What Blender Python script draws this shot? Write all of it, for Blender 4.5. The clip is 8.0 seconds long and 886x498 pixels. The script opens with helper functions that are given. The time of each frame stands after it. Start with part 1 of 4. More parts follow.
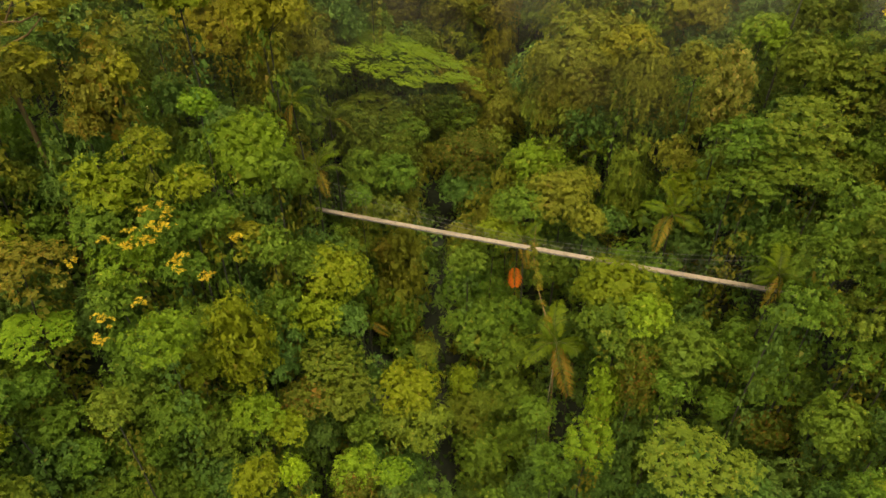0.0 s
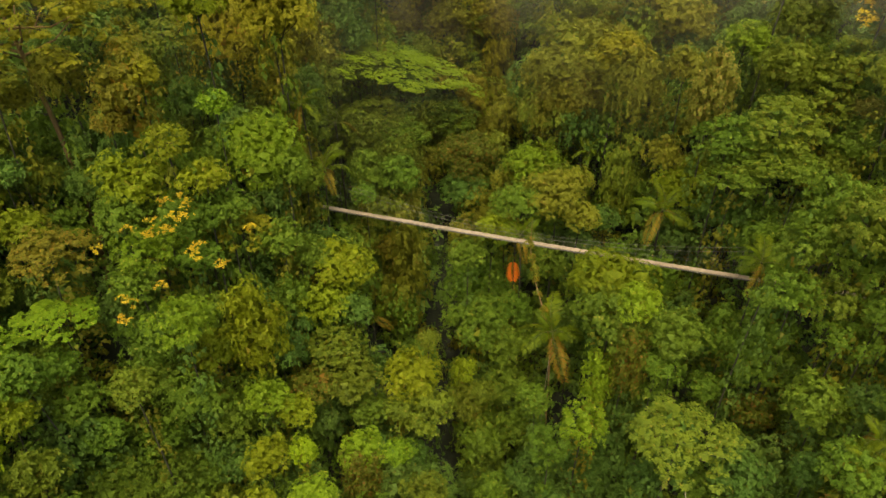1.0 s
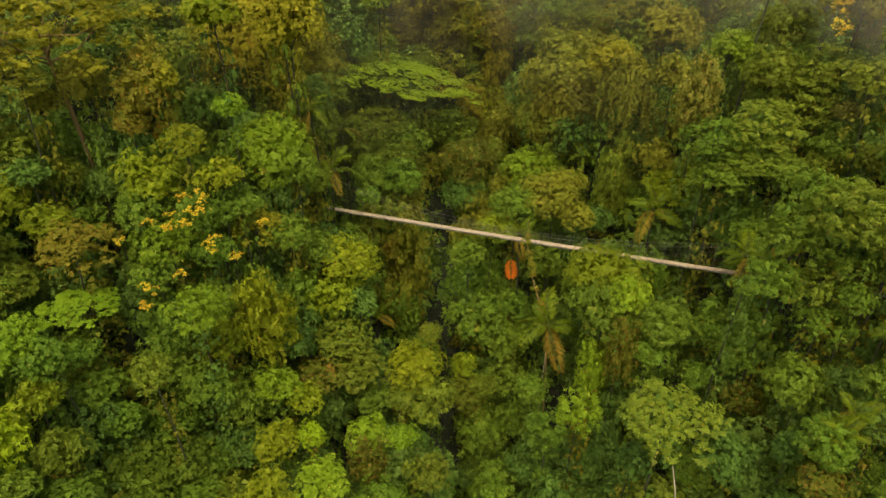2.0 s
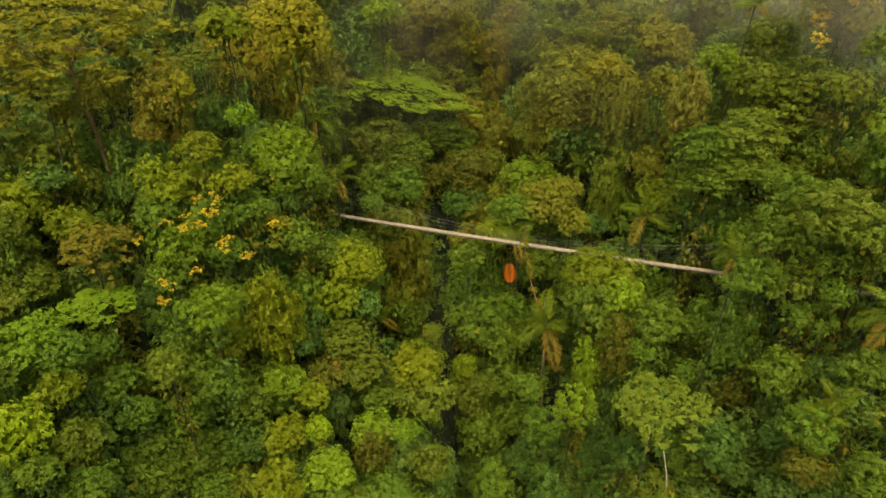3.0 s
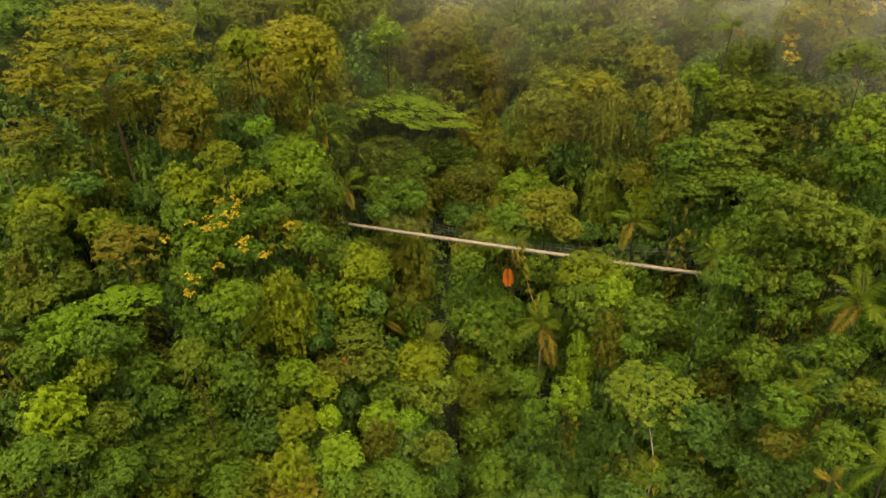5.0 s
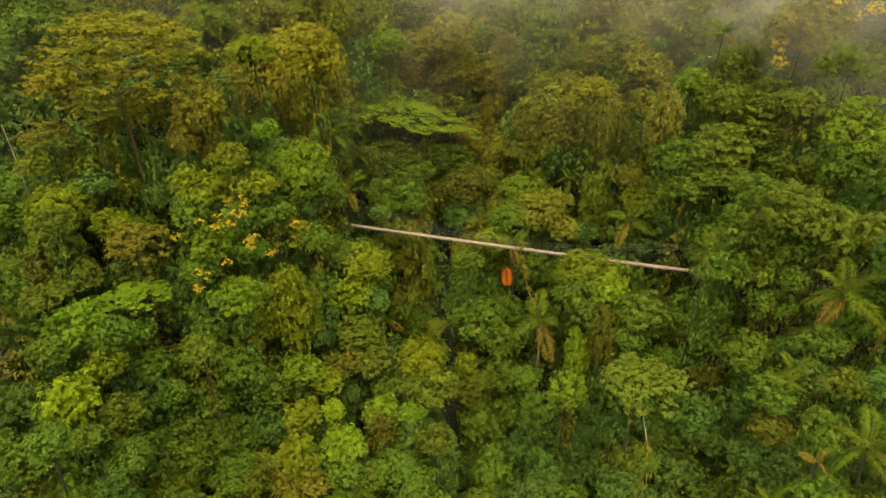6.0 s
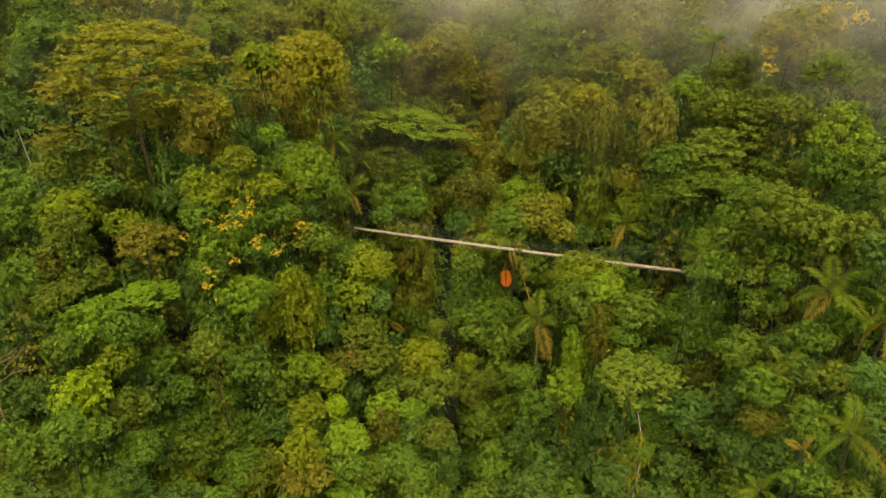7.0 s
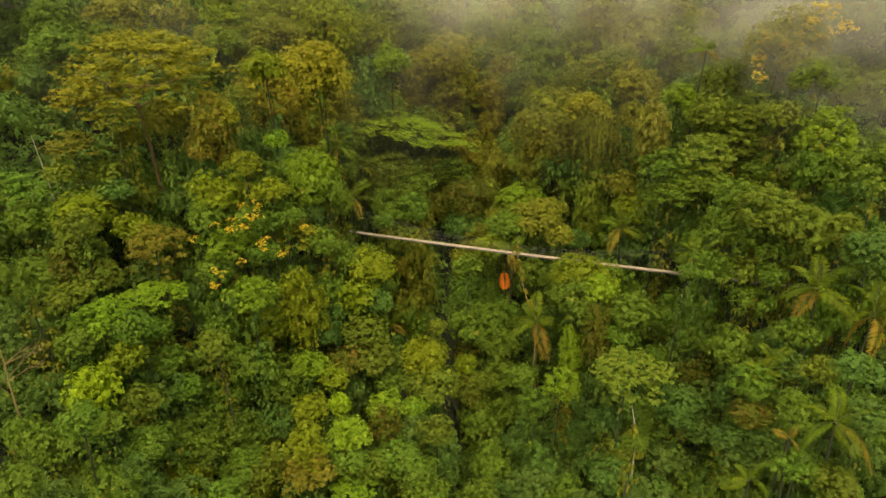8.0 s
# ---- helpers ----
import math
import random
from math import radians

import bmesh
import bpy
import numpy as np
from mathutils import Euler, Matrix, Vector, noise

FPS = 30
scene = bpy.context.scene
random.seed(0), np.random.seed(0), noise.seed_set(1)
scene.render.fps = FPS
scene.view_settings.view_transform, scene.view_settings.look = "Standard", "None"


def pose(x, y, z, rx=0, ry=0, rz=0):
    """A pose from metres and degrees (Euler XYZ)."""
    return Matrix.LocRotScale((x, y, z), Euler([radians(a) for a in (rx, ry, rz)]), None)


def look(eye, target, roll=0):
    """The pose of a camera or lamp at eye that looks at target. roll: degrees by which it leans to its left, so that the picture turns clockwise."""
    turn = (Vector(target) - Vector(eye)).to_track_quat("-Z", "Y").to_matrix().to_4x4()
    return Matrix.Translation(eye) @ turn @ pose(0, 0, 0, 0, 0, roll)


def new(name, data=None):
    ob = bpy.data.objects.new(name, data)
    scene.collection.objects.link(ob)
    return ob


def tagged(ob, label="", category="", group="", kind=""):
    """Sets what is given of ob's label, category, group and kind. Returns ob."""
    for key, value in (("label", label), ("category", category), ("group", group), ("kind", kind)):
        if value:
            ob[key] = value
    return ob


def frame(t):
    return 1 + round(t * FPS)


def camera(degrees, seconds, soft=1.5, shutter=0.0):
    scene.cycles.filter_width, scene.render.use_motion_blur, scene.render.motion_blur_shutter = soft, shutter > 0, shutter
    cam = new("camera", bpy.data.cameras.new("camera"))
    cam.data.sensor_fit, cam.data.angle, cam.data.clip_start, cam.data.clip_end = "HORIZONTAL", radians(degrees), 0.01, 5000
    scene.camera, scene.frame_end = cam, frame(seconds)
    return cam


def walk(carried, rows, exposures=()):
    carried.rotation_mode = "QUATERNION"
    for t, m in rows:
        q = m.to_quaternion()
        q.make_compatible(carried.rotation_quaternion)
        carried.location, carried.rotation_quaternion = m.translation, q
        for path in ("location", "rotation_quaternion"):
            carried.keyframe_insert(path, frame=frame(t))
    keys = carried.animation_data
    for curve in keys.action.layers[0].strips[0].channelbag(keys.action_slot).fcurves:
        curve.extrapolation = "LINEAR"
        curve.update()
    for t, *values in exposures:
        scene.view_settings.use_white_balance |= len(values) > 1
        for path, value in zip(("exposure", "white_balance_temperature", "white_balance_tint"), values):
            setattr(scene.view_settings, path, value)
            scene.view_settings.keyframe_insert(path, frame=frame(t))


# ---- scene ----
cam = camera(70.5, 8.0, soft=1.45)
STOPS, KELVIN, TINT = 1.59, 8150, 4
PATH = [
    (0, (0.809, 0.256, 88.124), (0.786, 1.882, 86.961), -0.6),
    (0.5, (0.746, -2.069, 88.15), (0.724, -0.43, 87.004), -0.6),
    (1, (0.727, -4.413, 88.193), (0.703, -2.76, 87.068), -0.7),
    (1.5, (0.676, -6.759, 88.237), (0.652, -5.092, 87.132), -0.7),
    (3, (0.383, -13.147, 88.398), (0.361, -11.434, 87.366), -0.8),
    (3.5, (0.319, -14.96, 88.391), (0.296, -13.232, 87.385), -0.8),
    (4, (0.234, -16.686, 88.386), (0.213, -14.946, 87.402), -0.8),
    (4.5, (0.156, -18.317, 88.391), (0.135, -16.567, 87.422), -0.8),
    (6, (0.03, -22.84, 88.434), (0.009, -21.071, 87.502), -0.9),
    (6.5, (-0.019, -24.26, 88.431), (-0.039, -22.484, 87.513), -0.9),
    (7, (0.034, -25.669, 88.438), (0.012, -23.885, 87.534), -0.9),
    (7.5, (0.08, -27.101, 88.429), (0.058, -25.309, 87.541), -1.0),
    (8, (0.108, -28.505, 88.398), (0.085, -26.705, 87.526), -1.0),
]
walk(cam, [(t, look(eye, target, roll)) for t, eye, target, roll in PATH],
     exposures=[(0.0, STOPS, KELVIN, TINT), (8.0, STOPS + 0.05, KELVIN, TINT)])

# ---- light: a bright overcast sky ----
world = bpy.data.worlds.new("overcast_sky")
scene.world = world
world.use_nodes = True
wn = world.node_tree.nodes
wn.clear()
sky = wn.new("ShaderNodeTexSky")
sky.sky_type = "NISHITA"
sky.sun_disc = False
sky.sun_elevation = radians(65)
sky.sun_rotation = radians(200)
sky.air_density = 1.0
sky.dust_density = 6.0
sky.ozone_density = 1.0
back = wn.new("ShaderNodeBackground")
back.inputs["Strength"].default_value = 0.15
wout = wn.new("ShaderNodeOutputWorld")
world.node_tree.links.new(sky.outputs[0], back.inputs["Color"])
world.node_tree.links.new(back.outputs[0], wout.inputs["Surface"])
sun = new("sun", bpy.data.lights.new("sun", "SUN"))
sun.data.energy = 0.85
sun.data.angle = radians(30)
sun.data.color = (1.0, 0.95, 0.84)
sun.matrix_world = look((0, 0, 150), (-12, 19, 102))


# ---- materials ----
def material(name):
    m = bpy.data.materials.new(name)
    m.use_nodes = True
    m.node_tree.nodes.clear()
    return m, m.node_tree.nodes, m.node_tree.links


def ramp_between(nodes, links, fac, a, b):
    mix = nodes.new("ShaderNodeMix")
    mix.data_type = "RGBA"
    mix.inputs[6].default_value = (*a, 1)
    mix.inputs[7].default_value = (*b, 1)
    links.new(fac, mix.inputs[0])
    return mix.outputs[2]


def leaf_material(name, low, high, odd, odd_share=0.04):
    """Foliage: each leaf has its own shade, young leaves stand in patches, a few leaves have turned."""
    m, n, l = material(name)
    geo = n.new("ShaderNodeNewGeometry")
    info = n.new("ShaderNodeObjectInfo")
    tex = n.new("ShaderNodeTexCoord")
    patch = n.new("ShaderNodeTexNoise")
    patch.inputs["Scale"].default_value = 5.0
    patch.inputs["Detail"].default_value = 2.0
    l.new(tex.outputs["Object"], patch.inputs["Vector"])
    fac = n.new("ShaderNodeMath")
    fac.operation = "MULTIPLY_ADD"
    fac.inputs[1].default_value = 0.14
    l.new(geo.outputs["Random Per Island"], fac.inputs[0])
    spread = n.new("ShaderNodeMapRange")
    spread.inputs["From Min"].default_value = 0.35
    spread.inputs["From Max"].default_value = 0.68
    spread.inputs["To Min"].default_value = 0.19
    spread.inputs["To Max"].default_value = 0.64
    l.new(patch.outputs["Fac"], spread.inputs["Value"])
    l.new(spread.outputs[0], fac.inputs[2])
    col = ramp_between(n, l, fac.outputs[0], low, high)
    turned = n.new("ShaderNodeMapRange")
    turned.inputs["From Min"].default_value = 1.0 - odd_share
    turned.inputs["From Max"].default_value = 1.0 - odd_share * 0.5
    l.new(geo.outputs["Random Per Island"], turned.inputs["Value"])
    mix = n.new("ShaderNodeMix")
    mix.data_type = "RGBA"
    l.new(turned.outputs[0], mix.inputs[0])
    l.new(col, mix.inputs[6])
    mix.inputs[7].default_value = (*odd, 1)
    hsv = n.new("ShaderNodeHueSaturation")
    hue = n.new("ShaderNodeMapRange")
    hue.inputs["To Min"].default_value = 0.484
    hue.inputs["To Max"].default_value = 0.504
    l.new(info.outputs["Random"], hue.inputs["Value"])
    l.new(hue.outputs[0], hsv.inputs["Hue"])
    val = n.new("ShaderNodeMath")
    val.operation = "WRAP"
    val.inputs[1].default_value = 0.86
    val.inputs[2].default_value = 1.17
    scaled = n.new("ShaderNodeMath")
    scaled.operation = "MULTIPLY"
    scaled.inputs[1].default_value = 7.0
    l.new(info.outputs["Random"], scaled.inputs[0])
    l.new(scaled.outputs[0], val.inputs[0])
    l.new(val.outputs[0], hsv.inputs["Value"])
    l.new(mix.outputs[2], hsv.inputs["Color"])
    p = n.new("ShaderNodeBsdfPrincipled")
    p.inputs["Roughness"].default_value = 0.55
    p.inputs["Specular IOR Level"].default_value = 0.07
    l.new(hsv.outputs[0], p.inputs["Base Color"])
    tr = n.new("ShaderNodeBsdfTranslucent")
    l.new(hsv.outputs[0], tr.inputs["Color"])
    both = n.new("ShaderNodeMixShader")
    both.inputs[0].default_value = 0.4
    l.new(p.outputs[0], both.inputs[1])
    l.new(tr.outputs[0], both.inputs[2])
    o = n.new("ShaderNodeOutputMaterial")
    l.new(both.outputs[0], o.inputs["Surface"])
    return m


def rough_material(name, low, high, scale, roughness=0.85, bump=0.4, stretch=(1, 1, 1)):
    m, n, l = material(name)
    tex = n.new("ShaderNodeTexCoord")
    mp = n.new("ShaderNodeMapping")
    mp.inputs["Scale"].default_value = stretch
    l.new(tex.outputs["Object"], mp.inputs["Vector"])
    fine = n.new("ShaderNodeTexNoise")
    fine.inputs["Scale"].default_value = scale
    fine.inputs["Detail"].default_value = 6.0
    l.new(mp.outputs[0], fine.inputs["Vector"])
    coarse = n.new("ShaderNodeTexNoise")
    coarse.inputs["Scale"].default_value = scale * 0.13
    l.new(mp.outputs[0], coarse.inputs["Vector"])
    s = n.new("ShaderNodeMath")
    s.operation = "ADD"
    l.new(fine.outputs["Fac"], s.inputs[0])
    l.new(coarse.outputs["Fac"], s.inputs[1])
    f = n.new("ShaderNodeMapRange")
    f.inputs["From Min"].default_value = 0.7
    f.inputs["From Max"].default_value = 1.3
    l.new(s.outputs[0], f.inputs["Value"])
    col = ramp_between(n, l, f.outputs[0], low, high)
    p = n.new("ShaderNodeBsdfPrincipled")
    p.inputs["Roughness"].default_value = roughness
    p.inputs["Specular IOR Level"].default_value = 0.12 if roughness > 0.8 else 0.4
    l.new(col, p.inputs["Base Color"])
    b = n.new("ShaderNodeBump")
    b.inputs["Strength"].default_value = bump
    l.new(fine.outputs["Fac"], b.inputs["Height"])
    l.new(b.outputs[0], p.inputs["Normal"])
    o = n.new("ShaderNodeOutputMaterial")
    l.new(p.outputs[0], o.inputs["Surface"])
    return m


BROWN_LEAF = (0.16, 0.085, 0.02)
LEAF = {
    "green": leaf_material("leaf_green", (0.041, 0.079, 0.0084), (0.103, 0.170, 0.0153), (0.15, 0.17, 0.02)),
    "bright": leaf_material("leaf_bright_green", (0.065, 0.122, 0.0079), (0.142, 0.232, 0.0148), (0.22, 0.25, 0.03)),
    "lime": leaf_material("leaf_yellow_green", (0.073, 0.106, 0.0057), (0.162, 0.205, 0.0124), (0.19, 0.18, 0.02)),
    "spring": leaf_material("leaf_spring_green", (0.047, 0.092, 0.0084), (0.110, 0.184, 0.0187), (0.15, 0.17, 0.02)),
    "ochre": leaf_material("leaf_ochre_green", (0.101, 0.108, 0.0079), (0.223, 0.214, 0.0148), (0.21, 0.16, 0.02)),
    "fern": leaf_material("leaf_dull_olive", (0.036, 0.059, 0.0057), (0.092, 0.130, 0.0105), (0.13, 0.12, 0.02)),
    "vivid": leaf_material("leaf_vivid_green", (0.104, 0.168, 0.0082), (0.182, 0.272, 0.0136), (0.22, 0.27, 0.03)),
    "moss": leaf_material("leaf_mossy_green", (0.049, 0.077, 0.0081), (0.127, 0.168, 0.0151), (0.16, 0.15, 0.02)),
    "olive": leaf_material("leaf_olive", (0.072, 0.085, 0.0079), (0.167, 0.172, 0.0170), (0.16, 0.13, 0.02)),
    # deep green, lifted and blued: hazy shade of the gaps put into the colour
    "dark": leaf_material("leaf_deep_green_hazed", (0.0342, 0.0732, 0.0126), (0.0873, 0.1558, 0.0226), (0.11, 0.12, 0.02)),
    "tan": leaf_material("leaf_tan", (0.067, 0.080, 0.0102), (0.166, 0.165, 0.0249), (0.20, 0.16, 0.03), 0.2),
    "rust": leaf_material("leaf_rusty", (0.042, 0.064, 0.0057), (0.101, 0.117, 0.0124), (0.15, 0.09, 0.015), 0.2),
    "gold": leaf_material("leaf_golden", (0.081, 0.085, 0.0079), (0.173, 0.160, 0.0170), (0.20, 0.13, 0.015), 0.15),
    "palm": leaf_material("palm_leaf", (0.040, 0.070, 0.004), (0.096, 0.136, 0.007), (0.15, 0.15, 0.03)),
    "palm_old": leaf_material("palm_leaf_dying", (0.105, 0.086, 0.008), (0.20, 0.155, 0.016), BROWN_LEAF, 0.1),
    "palm_dead": leaf_material("palm_leaf_dead", (0.34, 0.105, 0.010), (0.52, 0.175, 0.020), (0.3, 0.14, 0.03)),
    "flower": leaf_material("yellow_petal", (0.32, 0.24, 0.016), (0.50, 0.38, 0.035), (0.42, 0.26, 0.012)),
}
LOOK = {
    "green": "mid-green", "bright": "bright lime-green", "lime": "yellow-green", "spring": "fresh light-green", "ochre": "yellowish ochre-green", "moss": "mossy mid-green", "fern": "dull olive-green", "vivid": "vivid yellow-green", "olive": "olive-green", "dark": "deep green",
    "tan": "pale tan-green", "rust": "rusty brown-green", "gold": "golden-brown",
}
# neutral bark with a bluish cast put in for the hazy shaded gaps
BARK = rough_material("bark", (0.016, 0.018, 0.010), (0.046, 0.044, 0.026), 3.0, stretch=(1, 1, 0.25))
TAN_BARK = rough_material("tan_bark", (0.070, 0.048, 0.018), (0.20, 0.132, 0.052), 2.5, stretch=(1, 1, 0.25))
STALK = rough_material("palm_stalk", (0.06, 0.075, 0.012), (0.12, 0.125, 0.022), 6.0, roughness=0.6)
PALE_BARK = rough_material("pale_bark", (0.12, 0.105, 0.07), (0.30, 0.26, 0.19), 2.0, stretch=(1, 1, 0.5))
# litter colour carries added blue, standing for haze in the shaded ravine
SOIL = rough_material("forest_floor", (0.010, 0.013, 0.008), (0.028, 0.032, 0.018), 0.8, roughness=0.95, bump=0.8)
PLANK = rough_material("weathered_deck", (0.125, 0.098, 0.060), (0.225, 0.182, 0.120), 1.6, roughness=0.75, bump=0.2)
STEEL = rough_material("galvanised_steel", (0.05, 0.047, 0.035), (0.11, 0.105, 0.08), 3.0, roughness=0.5)
CABLE = rough_material("steel_cable", (0.055, 0.052, 0.040), (0.10, 0.096, 0.075), 3.0, roughness=0.45)


# ---- the lie of the land: a ravine between two wooded banks ----
def land(x, y):
    y = min(max(y, -60.0), 420.0)
    v = math.sqrt((x - 4) ** 2 + 36) - 6
    v = 120 * math.tanh(v / 120)
    z = 4.4 + 0.494 * y + 0.9 * v + 0.05 * x / (1 + abs(x) / 150) - 0.289 * max(0.0, y - 85) - 0.29 * v * min(y, 150) / 100
    if y < 15:
        z += (15 - y) * 0.25
    z += 3.0 * noise.noise((x * 0.03, y * 0.03, 2.7)) + 1.2 * noise.noise((x * 0.11, y * 0.11, 9.1))
    return z - 27.0


def mesh_of(name, verts, faces, mats, smooth=False):
    me = bpy.data.meshes.new(name)
    me.from_pydata(verts, [], faces)
    for m in mats:
        me.materials.append(m)
    if smooth:
        me.polygons.foreach_set("use_smooth", [True] * len(me.polygons))
    me.update()
    return me


def part(name, mesh, parent, m=None, label=""):
    ob = new(name, mesh)
    ob.parent = parent
    if m is not None:
        ob.matrix_basis = m
    return tagged(ob, label) if label else ob


steps = [math.sinh(k / 60 * 5.2) / math.sinh(5.2) * 2600 for k in range(-60, 61)]
gx, gy = [s for s in steps], [s + 60 for s in steps]
gv = [(x, y, land(x, y)) for y in gy for x in gx]
gf = [(j * 121 + i, j * 121 + i + 1, (j + 1) * 121 + i + 1, (j + 1) * 121 + i) for j in range(120) for i in range(120)]
ground = new("ground", mesh_of("ground", gv, gf, [SOIL], True))
tagged(ground, "dark leaf-littered forest floor of a steep ravine", "ground", kind="structure")


# ---- crowns ----
def unit(a):
    return a / np.maximum(np.linalg.norm(a, axis=1, keepdims=True), 1e-9)


def leaf_quads(p, nrm, length, width, rng, droop=0.0, along=None):
    """Pointed leaves: three corners each."""
    k = len(p)
    t = rng.normal(size=(k, 3)) if along is None else along + 0.35 * rng.normal(size=(k, 3))
    t = unit(t - nrm * np.sum(t * nrm, axis=1, keepdims=True))
    b = np.cross(nrm, t)
    s = rng.uniform(0.65, 1.3, (k, 1))
    L, W = length * s * 0.92, width * s * 1.25
    tip = p + t * L * 0.5 + np.array([0, 0, -1.0]) * L * (droop + 0.12)
    base = p - t * L * 0.4
    v = np.stack([base + b * W * 0.5, base - b * W * 0.5, tip], axis=1)
    return v.reshape(-1, 3)


def sprigs(p, axis, length, rng, k=6, lift=0.35, droop=0.18, width=0.6):
    """A whorl of k leaves round each twig end p, that opens along its axis."""
    n = len(p)
    e1 = unit(np.cross(axis, np.array([0.31, 0.87, 0.38]) + 0.2 * rng.normal(size=(n, 3))))
    e2 = np.cross(axis, e1)
    turn = rng.uniform(0, 2 * math.pi, (n, 1))
    out = []
    for i in range(k):
        a = turn + 2 * math.pi * i / k + rng.uniform(-0.35, 0.35, (n, 1))
        ray = e1 * np.cos(a) + e2 * np.sin(a)
        side = e2 * np.cos(a) - e1 * np.sin(a)
        d = unit(ray + axis * (lift * 0.7 + rng.uniform(-0.3, 0.3, (n, 1))))
        L = length * rng.uniform(0.6, 1.3, (n, 1))
        W = L * width
        down = np.array([0, 0, -1.0]) * L * droop
        twist = axis * W * rng.uniform(-0.22, 0.22, (n, 1))
        out.append(np.stack([p + d * L * 0.06, p + d * L * 0.62 + side * W * 0.6 + down * 0.3 + twist, p + d * L - side * W * 0.22 + down - twist], axis=1))
    return np.concatenate(out).reshape(-1, 3)


def ripple(p, rng, size):
    """Smooth uneven values round 0 over the points, with bumps of about that size."""
    w = rng.normal(size=(7, 3)) * (2.2 / size)
    return np.sin(p @ w.T + rng.uniform(0, 6.28, 7)).sum(axis=1, keepdims=True) / 7 ** 0.5


def lobed(lobes, count, length, rng, up=0.55, rough=0.2, k=6, droop=0.18, lift=0.35, width=0.6):
    """Twigs over the outside of a heap of lobes (middle, radius, flatness)."""
    cs = np.array([c for c, _, _ in lobes])
    rs = np.array([r for _, r, _ in lobes])
    fl = np.array([f for _, _, f in lobes])
    share = rs * rs / (rs * rs).sum()
    ps, us = [], []
    for i in range(len(lobes)):
        u = unit(rng.normal(size=(int(count * share[i] * 4) + 12, 3)))
        o = cs[i] / max(np.linalg.norm(cs[i]), 1e-6)
        u = u[(u @ o * 0.7 + u[:, 2] * 0.7) > -0.12]
        q = u * rs[i]
        grow = 1 + rough * ripple(q, rng, rs[i] * 0.75) + rng.uniform(-0.07, 0.1, (len(u), 1))
        p = cs[i] + q * grow * np.array([1, 1, fl[i]])
        ps.append(p)
        us.append(u)
    p, u = np.concatenate(ps), np.concatenate(us)
    free = np.ones(len(p), bool)
    for c, r, f in zip(cs, rs, fl):
        free &= np.linalg.norm((p - c) / np.array([1, 1, f]), axis=1) > r * 0.8
    tuft = ripple(p, rng, length * 2.4)
    p = p + u * tuft * length * 0.55
    pick = np.flatnonzero(free & (tuft[:, 0] > -0.55))
    pick = rng.permutation(pick)[:int(count * 0.9)]
    p, u = p[pick], u[pick]
    axis = unit(u * 0.9 + np.array([0, 0, up * 0.7]) + rng.normal(size=u.shape) * 0.2)
    return sprigs(p, axis, length, rng, k, lift, droop, width)


def crown_mesh(name, quads, cores, fill=(26, 110)):
    """One mesh of loose leaves, with larger leaves inside each clump."""
    rng = np.random.default_rng(len(quads))
    inner = []
    for c, r in cores:
        k = fill[0] if r < 0.4 else fill[1]
        u = unit(rng.normal(size=(k, 3)))
        size = min(r, 0.24) * 0.9
        inner.append(leaf_quads(c + u * r * rng.uniform(0.3, 0.8, (k, 1)), unit(u + rng.normal(size=(k, 3)) * 0.4), size, size * 0.75, rng))
    v = np.concatenate([quads] + inner)
    n = len(v) // 3
    return mesh_of(name, v.tolist(), np.arange(3 * n).reshape(n, 3).tolist(), [LEAF["green"]])


def clump_leaves(c, r, count, length, width, rng, up=0.5, out=0.8, loose=0.16, flat=1.0, droop=0.0):
    """Leaves over one clump, mostly on its upper and outer side."""
    u = unit(rng.normal(size=(count * 3, 3)))
    o = c / max(np.linalg.norm(c), 1e-6)
    keep = (u @ o * 0.6 + u[:, 2] * 0.75) > -0.02
    u = u[keep][:count]
    p = c + u * np.array([1, 1, flat]) * r * rng.uniform(0.84, 1.1, (len(u), 1))
    nrm = unit(u * out + np.array([0, 0, up]) + rng.normal(size=u.shape) * loose)
    return leaf_quads(p, nrm, length, width, rng, droop, along=u)


def strands(tops, longest, length, rng, per=16):
    """Leafy vines that hang from points of the crown."""
    out = []
    for c in tops:
        d = rng.uniform(0.35, 1.0) * longest
        k = max(4, int(per * d / longest))
        z = np.linspace(0, -d, k)
        p = np.stack([c[0] + rng.normal(size=k) * 0.025, c[1] + rng.normal(size=k) * 0.025, c[2] + z], axis=1)
        o = np.array([c[0], c[1], 0.0])
        nrm = unit(np.tile(o / max(np.linalg.norm(o), 1e-6), (k, 1)) + rng.normal(size=(k, 3)) * 0.5 + np.array([0, 0, 0.25]))
        out.append(leaf_quads(p, nrm, length, length * 0.7, rng, 0.4))
    return out


def heap(rng, count, least, most, reach=0.66, low=-0.45, flat=0.85):
    """Lobes of uneven size spread over a dome."""
    lobes, i = [], 0
    boughs = unit(rng.normal(size=(5, 3)) * np.array([1, 1, 0.4]) + np.array([0, 0, 0.3]))
    while len(lobes) < count and i < 4000:
        i += 1
        u = unit(rng.normal(size=(1, 3)))[0]
        if u[2] < low:
            continue
        pull = max(0.0, float(np.max(boughs @ u)))
        r = rng.uniform(least, most)
        c = u * (reach * (0.72 + 0.36 * pull ** 3) * rng.uniform(0.85, 1.12))
        if all(np.linalg.norm(c - d) > 0.62 * max(r, s) for d, s, _ in lobes):
            lobes.append((c, r, flat * rng.uniform(0.85, 1.1)))
    return lobes


